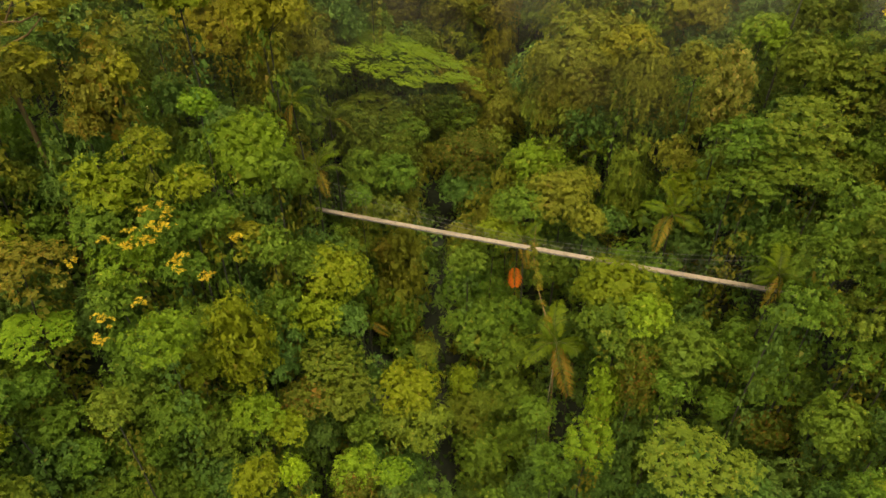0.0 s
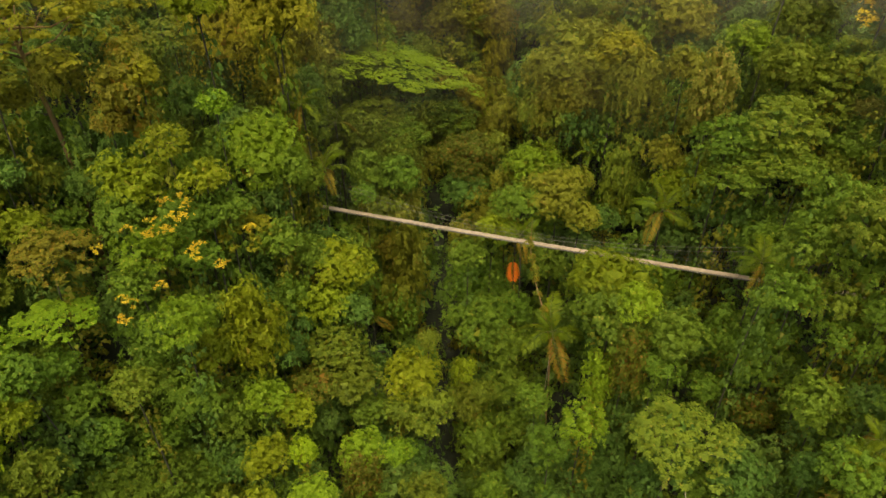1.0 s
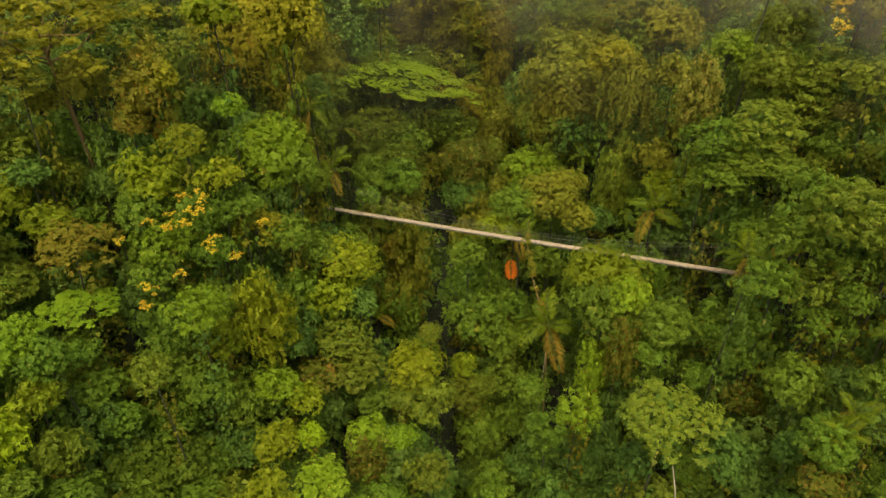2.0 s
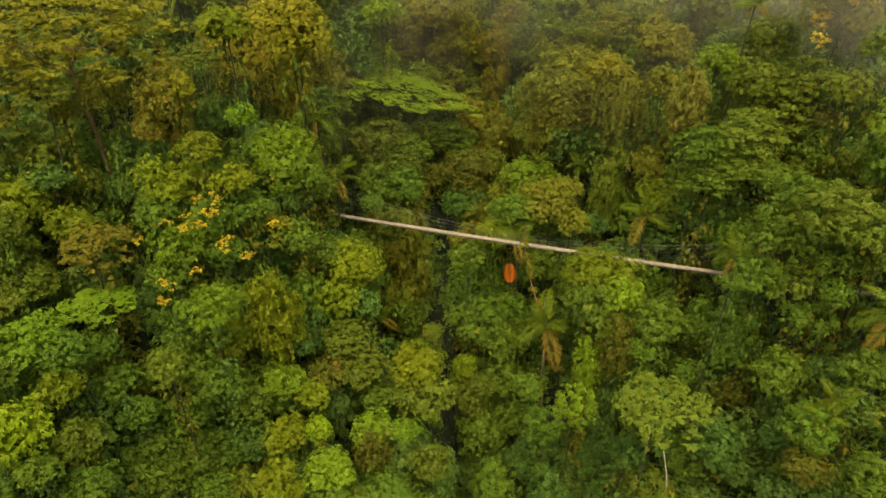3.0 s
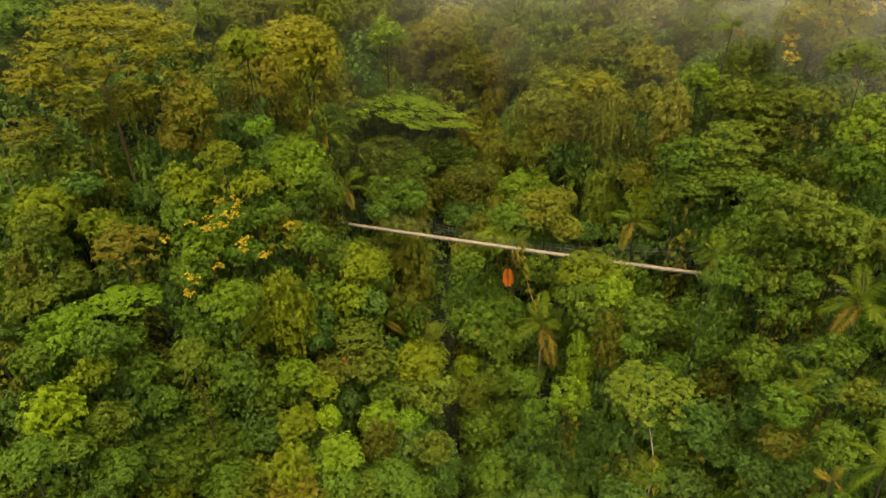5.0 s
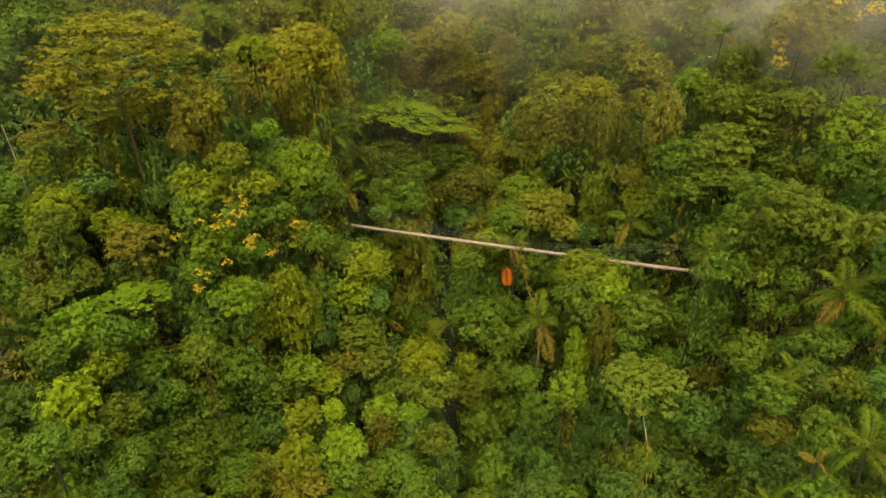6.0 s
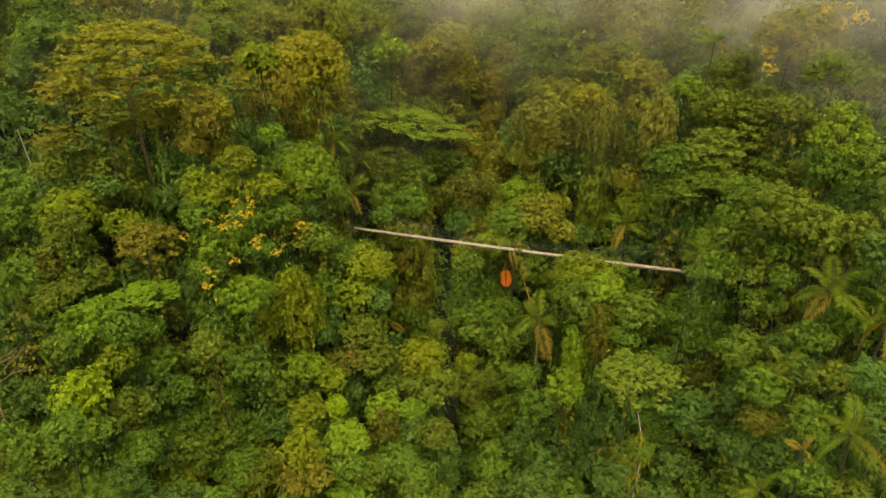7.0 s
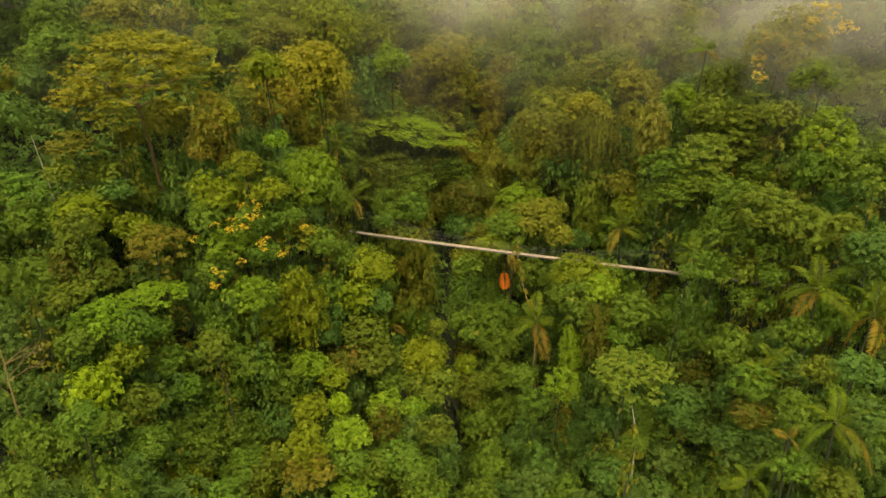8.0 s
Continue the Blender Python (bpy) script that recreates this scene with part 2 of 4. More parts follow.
def crown(kind, seed, size, count):
    """A crown of radius 1 round its own middle; size: the length of its leaves, count: its leaves."""
    rng = np.random.default_rng(seed)
    quads, cores = [], []
    if kind in ("round", "hanging", "filler", "woods"):
        n, a, b = {"round": (24, 0.2, 0.42), "hanging": (26, 0.18, 0.36), "filler": (12, 0.3, 0.5), "woods": (10, 0.32, 0.52)}[kind]
        lobes = heap(rng, n, a, b)
        quads.append(lobed(lobes, count // 6, size, rng))
        cores += [(c * 0.95, r * 0.72) for c, r, _ in lobes]
        cores.append((np.zeros(3), 0.5))
        if kind == "hanging":
            tops = []
            for i in range(120):
                q, a = rng.uniform(0.5, 0.95), rng.uniform(0, 2 * math.pi)
                tops.append((q * math.cos(a), q * math.sin(a), rng.uniform(-0.35, 0.45)))
            quads += strands(tops, 0.8, size * 1.15, rng, 18)
    elif kind == "layered":
        lobes = []
        for tier, (z, reach, n) in enumerate(((0.72, 0.3, 5), (0.4, 0.62, 9), (0.05, 0.8, 11), (-0.32, 0.78, 9))):
            for i in range(n):
                a = 2 * math.pi * (i + rng.uniform(-0.3, 0.3)) / n + tier
                q = reach * rng.uniform(0.55, 1.12)
                lobes.append((np.array([q * math.cos(a), q * math.sin(a), z + rng.uniform(-0.13, 0.13) - 0.12 * q]), rng.uniform(0.16, 0.34), 0.36))
        quads.append(lobed(lobes, count // 6, size, rng, up=1.1, rough=0.24, droop=0.3, lift=0.15))
        cores += [(c - np.array([0, 0, 0.05]), r * 0.45) for c, r, _ in lobes]
        cores.append((np.array([0, 0, -0.05]), 0.42))
    elif kind == "umbrella":
        lobes = []
        plates = 150 if size < 0.04 else 54
        for i in range(plates):
            q = math.sqrt((i + 0.5) / plates)
            a = i * 2.39996 + rng.uniform(-0.3, 0.3)
            edge = 0.84 + 0.11 * math.sin(3 * a + 1) + 0.07 * math.sin(7 * a)
            c = np.array([q * math.cos(a) * edge, q * math.sin(a) * edge, 0.72 * (1 - q * q) + rng.uniform(-0.2, 0.2)])
            lobes.append((c, rng.uniform(0.75, 1.3) / plates ** 0.5, 0.7))
        quads.append(lobed(lobes, count // 6, size, rng, up=1.4, rough=0.2, droop=0.1, lift=0.1, width=0.5))
        cores += [(c - np.array([0, 0, 0.08]), r * 0.55) for c, r, _ in lobes]
    elif kind == "column":
        lobes = []
        for i in range(38):
            z = rng.uniform(-1.0, 1.0)
            q = 0.6 * math.sqrt(max(0.05, 1 - 0.8 * z * z)) * rng.uniform(0.6, 1.15)
            a = rng.uniform(0, 2 * math.pi)
            lobes.append((np.array([q * math.cos(a), q * math.sin(a), z * 0.92]), rng.uniform(0.16, 0.32), 0.9))
        quads.append(lobed(lobes, count // 6, size, rng, up=0.35, rough=0.26))
        cores += [(c * 0.92, r * 0.7) for c, r, _ in lobes]
        tops = []
        for i in range(50):
            a, z = rng.uniform(0, 2 * math.pi), rng.uniform(-0.3, 0.9)
            q = 0.75 * math.sqrt(max(0.1, 1 - 0.7 * z * z)) * rng.uniform(0.8, 1.1)
            tops.append((q * math.cos(a), q * math.sin(a), z))
        quads += strands(tops, 0.9, size, rng, 12)
        cores += [(np.array([0, 0, z]), 0.42) for z in (-0.7, -0.2, 0.3)]
    elif kind == "climber":
        tall = 2.4 if seed % 2 == 0 else 5.0
        k = int(11 * tall)
        for i in range(k):
            z = tall * ((i + 0.5) / k * 2 - 1)
            q = rng.uniform(0.2, 0.8)
            a = rng.uniform(0, 2 * math.pi)
            c = np.array([q * math.cos(a), q * math.sin(a), z])
            quads.append(clump_leaves(c, rng.uniform(0.3, 0.5), count // k, size, size * 0.65, rng, up=0.3, flat=0.8))
    elif kind == "open":
        lobes = [(c, r, f) for c, r, f in heap(rng, 84, 0.1, 0.2, 0.84, -0.35, 0.65)]
        quads.append(lobed(lobes, count // 8, size, rng, up=0.8, rough=0.25, k=8, droop=0.25, lift=0.1, width=0.46))
        cores += [(c * 0.9, r * 0.5) for c, r, _ in lobes]
        cores.append((np.array([0, 0, -0.05]), 0.45))
    elif kind == "emergent":
        lobes = []
        for i in range(150):
            a = i * 2.39996 + rng.uniform(-0.2, 0.2)
            q = math.sqrt((i % 80 + 0.5) / 80) if i < 80 else math.sqrt(rng.uniform(0.04, 0.95))
            top = 0.85 * math.sqrt(max(0.0, 1 - q * q * 0.9))
            z = top - (rng.uniform(0.25, 1.0) if i >= 80 else rng.uniform(0, 0.2)) + 0.08 * math.sin(5 * a)
            lobes.append((np.array([q * math.cos(a) * 0.9, q * math.sin(a) * 0.9, z]), rng.uniform(0.09, 0.18), 0.45))
        quads.append(lobed(lobes, count // 6, size, rng, up=1.0, rough=0.26, droop=0.12))
        cores += [(c - np.array([0, 0, 0.04]), r * 0.5) for c, r, _ in lobes]
    quads = np.concatenate(quads)
    if kind not in ("climber", "filler", "woods"):
        wide = np.quantile(np.hypot(quads[:, 0], quads[:, 1]), 0.96)
        quads, cores = quads / wide, [(c / wide, r / wide) for c, r in cores]
    return crown_mesh("crown_" + kind, quads, cores, {"woods": (5, 40), "filler": (10, 60)}.get(kind, (26, 110)))


def leaves_for(size, cover):
    """How many leaves of that size clothe a crown of radius 1."""
    return int(6 * cover / (size * size))


CROWNS = {
    "round": [(g, crown("round", 11 + i, g, leaves_for(g, 4.2))) for i, g in enumerate((0.045, 0.05, 0.058, 0.064, 0.07, 0.076, 0.085, 0.092, 0.1, 0.115))],
    "hanging": [(g, crown("hanging", 31 + i, g, leaves_for(g, 3.8))) for i, g in enumerate((0.045, 0.062, 0.078))],
    "layered": [(g, crown("layered", 41 + i, g, leaves_for(g, 4.2))) for i, g in enumerate((0.044, 0.056, 0.068, 0.082))],
    "umbrella": [(g, crown("umbrella", 51 + i, g, leaves_for(g, 3.8))) for i, g in enumerate((0.022, 0.06, 0.085))],
    "column": [(g, crown("column", 61 + i, g, leaves_for(g, 3.4))) for i, g in enumerate((0.07, 0.085, 0.11))],
    "open": [(g, crown("open", 71 + i, g, leaves_for(g, 4.4))) for i, g in enumerate((0.07, 0.085, 0.1, 0.12))],
    "emergent": [(0.03, crown("emergent", 81, 0.031, leaves_for(0.031, 3.7)))],
    "climber": [crown("climber", 86, 0.26, 330), crown("climber", 87, 0.26, 560)],
    "filler": [(g, crown("filler", 91 + i, g, leaves_for(g, 4.0))) for i, g in enumerate((0.115, 0.13, 0.12))],
}
HABIT = {
    "round": "broadleaf tree with a dense billowing crown", "hanging": "broadleaf tree with hanging vines on its crown",
    "layered": "tree with spreading tiers of foliage", "umbrella": "tree with a flat umbrella-shaped crown",
    "column": "tall vine-draped tree column", "open": "large-leaved tree with an open starry crown",
    "emergent": "giant emergent tree with a wide open crown", "filler": "lower-storey broadleaf rainforest tree",
}


def tube(points, radii, sides=6):
    """A tapered limb through the points."""
    v, f = [], []
    for i, (p, r) in enumerate(zip(points, radii)):
        d = (points[min(i + 1, len(points) - 1)] - points[max(i - 1, 0)]).normalized()
        e = d.orthogonal().normalized()
        g = d.cross(e)
        for s in range(sides):
            a = 2 * math.pi * s / sides
            v.append(p + (e * math.cos(a) + g * math.sin(a)) * r)
    for i in range(len(points) - 1):
        for s in range(sides):
            f.append((i * sides + s, i * sides + (s + 1) % sides, (i + 1) * sides + (s + 1) % sides, (i + 1) * sides + s))
    return v, f


def trunk_mesh(height, r, h, rng, mat, limbs=5, thick=1.0):
    """Trunk from the base to the crown's middle, with limbs that reach into the crown."""
    girth = (0.12 + 0.012 * height + 0.02 * r) * 0.5 * thick
    bend = Vector((rng.uniform(-1, 1), rng.uniform(-1, 1), 0)) * 0.03 * height
    pts = [Vector((0, 0, height * k / 6)) + bend * math.sin(math.pi * k / 6) for k in range(7)]
    pts[0].z -= 0.6
    v, f = tube(pts, [girth * (1.5 if k == 0 else 1.05 - 0.09 * k) for k in range(7)])
    boughs = []
    for i in range(limbs):
        a = 2 * math.pi * (i + rng.uniform(-0.3, 0.3)) / limbs
        reach = r * rng.uniform(0.55, 0.8)
        foot = pts[5].lerp(pts[6], max(-2.0, 1 - 6 * r * h * rng.uniform(0.15, 0.65) / height))
        end = Vector((reach * math.cos(a), reach * math.sin(a), height + r * h * rng.uniform(0.05, 0.5) - 0.12 * r * (limbs > 5)))
        mid = foot.lerp(end, 0.5) + Vector((0, 0, -0.08 * r))
        boughs.append(mesh_of("limb", *tube([foot, mid, end], [girth * 0.42, girth * 0.28, girth * 0.1], 5), [mat], True))
    return mesh_of("trunk", v, f, [mat], True), boughs


counter = random.Random(5)
STANDING = []


def plant(kind, x, y, z, r, tint, h, bark=None, group="rainforest canopy trees", tilt=(0.0, 0.0), shift=0.0):
    """A tree whose crown has its middle at x, y, z and the radius r; h: its height against its width."""
    base = min(land(x, y), z - 1.2 * r * h - 1.0)
    tree = new("understorey_tree" if kind == "filler" else "rainforest_tree")
    tree.location = (x - shift, y, base)
    tagged(tree, LOOK[tint] + " " + HABIT[kind], "tree", group)
    leaf_size = counter.uniform(0.28, 0.42)
    ranked = sorted(CROWNS[kind], key=lambda q: abs(q[0] * r - leaf_size) + counter.uniform(0, 0.06))
    me = ranked[0][1]
    height = z - base
    stem, boughs = trunk_mesh(height, r, h, counter, bark or BARK, {"filler": 2, "emergent": 9}.get(kind, 5), 1.0 if kind == "emergent" else 0.48)
    trunk = part("trunk", stem, tree)
    for bough in boughs:
        part("limb", bough, trunk)
    leaf = part("crown", me, tree, Matrix.Translation((shift, 0, height)) @ Matrix.Rotation(radians(tilt[1]), 4, "Y") @ Matrix.Rotation(radians(tilt[0]), 4, "X")
                @ Matrix.LocRotScale((0, 0, 0), Euler((0, 0, counter.uniform(0, 6.28))), (r, r, r * h)))
    leaf.material_slots[0].link = "OBJECT"
    leaf.material_slots[0].material = LEAF[tint]
    low = height - r * h * 0.5
    if kind not in ("filler", "emergent") and low > 1.5:
        wide = 0.8 + r * 0.3
        tall = 1 if low > 6.5 * wide else 0
        vine = part("climbing_vines", CROWNS["climber"][tall], tree,
                    Matrix.LocRotScale((0, 0, low * 0.54), Euler((0, 0, counter.uniform(0, 6.28))), (wide, wide, low * 0.52 / (2.4, 5.0)[tall])))
        vine.material_slots[0].link = "OBJECT"
        vine.material_slots[0].material = LEAF[counter.choice(("dark", "green", "olive"))]
    STANDING.append((x, y, z, r))
    return tree


# ---- canopy trees, bank by bank ----
# emergent tree and the trees round it
plant("emergent", -42.9, 62.5, 72.0, 10.8, "ochre", 0.65, bark=TAN_BARK, shift=2.6)
plant("layered", -51.4, 58.7, 70.7, 4.3, "ochre", 0.74)
plant("round", -46.6, 60.5, 63.8, 2.5, "olive", 1.15)
plant("layered", -52.5, 56.3, 64.3, 4.3, "olive", 0.56)
plant("round", -49.2, 58.2, 59.6, 3.7, "moss", 0.89)
plant("round", -53.4, 53.5, 60.8, 2.8, "moss", 0.90)
plant("layered", -53.8, 96.3, 70.8, 5.9, "tan", 0.69)
plant("round", -44.8, 90.9, 67.4, 3.8, "moss", 0.91)
plant("round", -47.1, 104.4, 71.1, 5.2, "olive", 1.03)
plant("layered", -35.8, 78.7, 66.2, 3.6, "moss", 0.58)
plant("round", -63.5, 91.5, 73.5, 5.6, "green", 0.88)
plant("round", -65.9, 81.4, 73.5, 5.1, "green", 0.92)
plant("column", -33.3, 58.9, 65.2, 3.7, "gold", 1.21)
plant("round", -31.6, 59.5, 66.9, 2.6, "ochre", 1.03)
plant("round", -34.7, 56.7, 62.6, 2.3, "gold", 0.88)
plant("layered", -45.7, 57.3, 67.7, 3.6, "olive", 0.57)
plant("hanging", -40.5, 59.8, 67.0, 3.1, "olive", 1.03)
# tree with hanging vines
plant("round", -27.6, 68.4, 72.0, 4.2, "lime", 0.88)
plant("hanging", -29.1, 83.5, 64.5, 8.6, "ochre", 1.09)
plant("round", -19.3, 70.9, 69.6, 4.7, "ochre", 1.15)
plant("round", -20.4, 70.8, 72.8, 4.6, "ochre", 0.88)
plant("column", -21.3, 90.3, 62.9, 3.3, "ochre", 1.31)
plant("layered", -25.8, 129.6, 59.8, 6.0, "lime", 0.58)
plant("round", -19.6, 134.9, 59.1, 4.3, "bright", 1.15)
plant("round", -11.7, 106.6, 67.0, 4.5, "bright", 0.91)
plant("layered", -20.3, 138.0, 54.1, 6.9, "lime", 0.57)
plant("round", -16.7, 136.4, 49.4, 4.4, "rust", 0.88)
plant("round", -20.8, 102.9, 59.4, 2.6, "rust", 1.03)
plant("round", -26.3, 116.3, 69.9, 6.9, "ochre", 0.92)
plant("round", -18.7, 127.6, 67.4, 7.2, "lime", 1.03)
plant("round", -34.2, 103.7, 71.8, 5.7, "olive", 0.92)
plant("column", -23.7, 80.9, 60.7, 3.6, "ochre", 1.21)
plant("hanging", -19.5, 80.7, 57.5, 3.1, "dark", 1.30)
# far wooded slope
plant("round", -2.2, 135.9, 59.9, 9.6, "ochre", 0.97)
plant("round", -9.1, 135.2, 52.2, 5.7, "olive", 1.03)
plant("round", 1.1, 130.7, 53.1, 6.1, "olive", 1.03)
plant("umbrella", 10.8, 146.7, 62.5, 4.8, "moss", 0.32)
plant("umbrella", 10.6, 140.4, 57.3, 4.2, "moss", 0.28)
plant("round", 9.7, 130.4, 53.8, 5.8, "ochre", 0.91)
plant("round", 15.5, 138.8, 58.0, 5.5, "olive", 1.30)
plant("layered", 22.9, 127.4, 60.6, 9.4, "green", 1.31)
plant("round", 27.6, 118.3, 59.8, 4.3, "moss", 1.03)
plant("round", 30.8, 130.1, 65.9, 6.3, "moss", 1.03)
plant("round", -4.8, 165.2, 62.4, 10.9, "moss", 0.92)
plant("round", 9.6, 173.8, 62.0, 8.1, "moss", 1.03)
plant("round", -13.2, 154.0, 65.6, 8.7, "moss", 0.92)
plant("round", 22.2, 157.9, 64.6, 8.2, "moss", 1.03)
plant("round", -70.4, 89.0, 76.6, 5.0, "green", 1.03)
plant("round", -63.1, 97.2, 77.0, 6.4, "olive", 0.92)
plant("layered", -46.4, 111.4, 76.1, 5.9, "lime", 0.80)
plant("round", -44.3, 100.6, 71.3, 5.0, "moss", 0.92)
plant("round", -36.6, 120.2, 75.0, 7.6, "lime", 0.92)
plant("round", -25.4, 112.0, 71.9, 7.5, "lime", 1.27)
plant("layered", -15.2, 139.8, 71.0, 10.0, "moss", 0.70)
plant("round", -3.4, 160.3, 70.0, 9.6, "moss", 0.92)
# flat-crowned tree and its neighbours
plant("umbrella", -8.1, 107.5, 51.4, 14.1, "vivid", 0.24, tilt=(-3, 13))
plant("round", -4.4, 120.7, 51.1, 3.8, "moss", 0.88)
plant("layered", -12.4, 97.8, 47.4, 5.9, "moss", 0.40)
plant("layered", -7.6, 96.7, 44.5, 5.1, "green", 0.52)
plant("round", -8.1, 94.9, 40.4, 4.4, "moss", 1.15)
plant("layered", 0.8, 106.3, 42.8, 5.4, "green", 0.65)
plant("column", 10.6, 125.7, 42.3, 4.3, "ochre", 2.18)
plant("round", 4.9, 114.2, 43.8, 3.7, "ochre", 1.30)
plant("round", 21.6, 90.8, 56.6, 7.9, "olive", 0.88)
plant("hanging", 19.2, 89.1, 52.5, 6.2, "olive", 1.28)
plant("round", 15.5, 97.7, 54.2, 3.8, "olive", 1.30)
plant("round", 19.5, 88.4, 57.5, 2.3, "rust", 1.30)
plant("hanging", 25.6, 77.6, 59.7, 4.4, "olive", 1.30)
plant("round", 23.9, 79.1, 62.9, 4.0, "ochre", 0.90)
plant("layered", 28.9, 100.0, 65.4, 3.9, "olive", 0.79)
plant("round", 36.8, 98.1, 62.3, 5.9, "olive", 1.09)
plant("round", 33.4, 102.8, 66.1, 5.0, "moss", 0.91)
plant("round", 41.0, 112.4, 68.9, 6.7, "olive", 1.03)
plant("column", 32.1, 68.1, 61.7, 3.0, "tan", 1.43)
plant("round", 38.9, 77.5, 64.7, 3.4, "bright", 1.03)
plant("round", 31.2, 76.2, 61.6, 3.1, "olive", 1.30)
plant("round", 46.4, 79.6, 66.7, 4.8, "moss", 1.03)
plant("round", 41.7, 70.7, 63.6, 4.0, "moss", 1.03)
plant("layered", 47.2, 68.3, 64.7, 4.3, "moss", 0.89)
plant("layered", 45.7, 68.0, 60.8, 4.5, "moss", 0.78)
plant("round", 48.9, 64.7, 60.3, 2.0, "tan", 1.02)
plant("round", 47.7, 60.3, 65.7, 3.3, "moss", 1.03)
plant("round", 51.7, 59.7, 70.6, 4.5, "moss", 0.91)
plant("round", 54.8, 73.2, 68.4, 4.8, "olive", 0.91)
plant("round", 49.3, 104.3, 67.3, 7.4, "moss", 1.03)
plant("round", 54.5, 96.0, 69.7, 5.8, "moss", 1.03)
plant("round", 51.3, 115.4, 71.8, 7.3, "olive", 0.92)
plant("round", 37.5, 125.2, 73.3, 7.8, "olive", 1.03)
# slope above the far end of the bridge
plant("layered", 38.2, 62.0, 60.4, 5.0, "moss", 0.60)
plant("layered", 32.7, 62.4, 58.5, 4.0, "green", 0.66)
plant("layered", 37.4, 60.1, 56.9, 4.7, "moss", 0.53)
plant("layered", 33.8, 60.4, 54.6, 4.0, "green", 0.64)
plant("round", 39.6, 57.7, 55.8, 2.9, "green", 0.88)
plant("round", 47.5, 62.6, 56.9, 3.7, "green", 0.88)
plant("round", 45.9, 62.0, 54.6, 2.6, "moss", 0.88)
plant("layered", 48.5, 50.0, 66.4, 4.2, "bright", 0.95)
plant("round", 47.2, 48.4, 60.8, 3.2, "green", 1.28)
plant("round", 48.4, 55.6, 58.1, 2.6, "moss", 1.15)
plant("round", 32.4, 70.3, 47.6, 4.5, "lime", 0.88)
plant("round", 29.4, 71.9, 51.0, 3.0, "olive", 1.30)
plant("round", 34.6, 67.8, 45.5, 3.3, "dark", 1.15)
plant("column", 25.1, 75.9, 46.1, 3.0, "moss", 2.14)
plant("round", 31.2, 67.4, 41.8, 3.7, "dark", 0.88)
plant("round", 37.6, 66.2, 44.8, 3.4, "fern", 1.15)
# broad tree at the far end of the bridge
plant("open", 39.1, 43.1, 58.2, 4.9, "moss", 0.88)
plant("open", 42.0, 40.0, 57.3, 3.9, "moss", 1.15)
plant("open", 35.6, 45.2, 54.0, 3.6, "spring", 1.01)
plant("open", 39.6, 42.6, 53.6, 3.8, "green", 1.01)
plant("open", 34.2, 43.7, 50.5, 3.1, "green", 1.00)
plant("open", 37.6, 41.9, 50.4, 3.3, "moss", 0.92)
plant("round", 34.9, 46.0, 56.3, 2.4, "green", 0.88)
plant("open", 37.0, 46.3, 58.5, 3.2, "green", 1.02)
plant("round", 34.7, 46.4, 43.9, 3.1, "spring", 0.88)
plant("open", 37.7, 39.9, 47.5, 3.0, "green", 0.88)
plant("round", 39.2, 38.8, 51.7, 2.3, "green", 0.88)
plant("round", 43.0, 38.7, 55.5, 2.7, "fern", 1.01)
# slope with the yellow blossoms
plant("round", -50.9, 51.6, 55.2, 4.6, "lime", 0.95)
plant("round", -43.0, 49.0, 54.6, 3.1, "lime", 0.88)
plant("round", -49.7, 46.8, 52.5, 3.9, "moss", 0.88)
plant("round", -50.6, 44.6, 51.1, 2.9, "rust", 1.01)
plant("round", -46.7, 45.5, 48.9, 3.5, "moss", 1.00)
plant("round", -49.7, 42.5, 48.1, 3.3, "moss", 0.88)
plant("layered", -38.7, 45.9, 53.9, 4.4, "gold", 0.65)
plant("round", -46.7, 54.4, 57.7, 2.8, "dark", 0.89)
plant("round", -45.0, 58.5, 55.4, 2.6, "moss", 1.28)
plant("round", -42.0, 59.5, 53.8, 2.6, "dark", 1.15)
plant("round", -32.1, 53.2, 57.8, 4.3, "lime", 0.88)
plant("round", -33.2, 50.7, 55.3, 3.5, "green", 0.88)
plant("open", -31.1, 50.4, 51.4, 4.4, "bright", 0.88)
plant("round", -27.2, 52.5, 53.6, 3.4, "spring", 1.01)
plant("round", -32.2, 47.6, 48.7, 3.2, "green", 1.00)
plant("layered", -28.0, 53.5, 62.1, 3.0, "lime", 0.66)
plant("round", -34.4, 76.8, 58.9, 2.3, "moss", 0.90)
plant("round", -21.7, 62.5, 56.9, 5.9, "bright", 0.88)
plant("round", -25.2, 61.5, 62.8, 2.4, "bright", 0.90)
plant("round", -18.3, 60.9, 55.0, 2.9, "spring", 1.15)
plant("round", -24.6, 53.2, 58.0, 2.9, "lime", 0.88)
plant("round", -23.3, 53.9, 54.1, 3.0, "spring", 0.88)
plant("layered", -23.0, 55.7, 50.7, 3.8, "ochre", 0.68)
plant("round", -26.6, 50.8, 50.1, 3.1, "spring", 0.88)
plant("round", -18.6, 55.6, 48.6, 3.0, "spring", 1.15)
plant("round", -18.2, 69.2, 49.2, 2.9, "moss", 1.15)
plant("round", -12.2, 80.1, 44.8, 3.1, "green", 1.30)
plant("round", -7.1, 80.8, 43.8, 3.9, "green", 1.01)
plant("round", -9.2, 79.1, 38.9, 4.3, "moss", 0.88)
plant("round", -19.7, 71.2, 43.3, 3.2, "moss", 1.15)
plant("round", -11.4, 72.8, 44.9, 2.4, "green", 0.88)
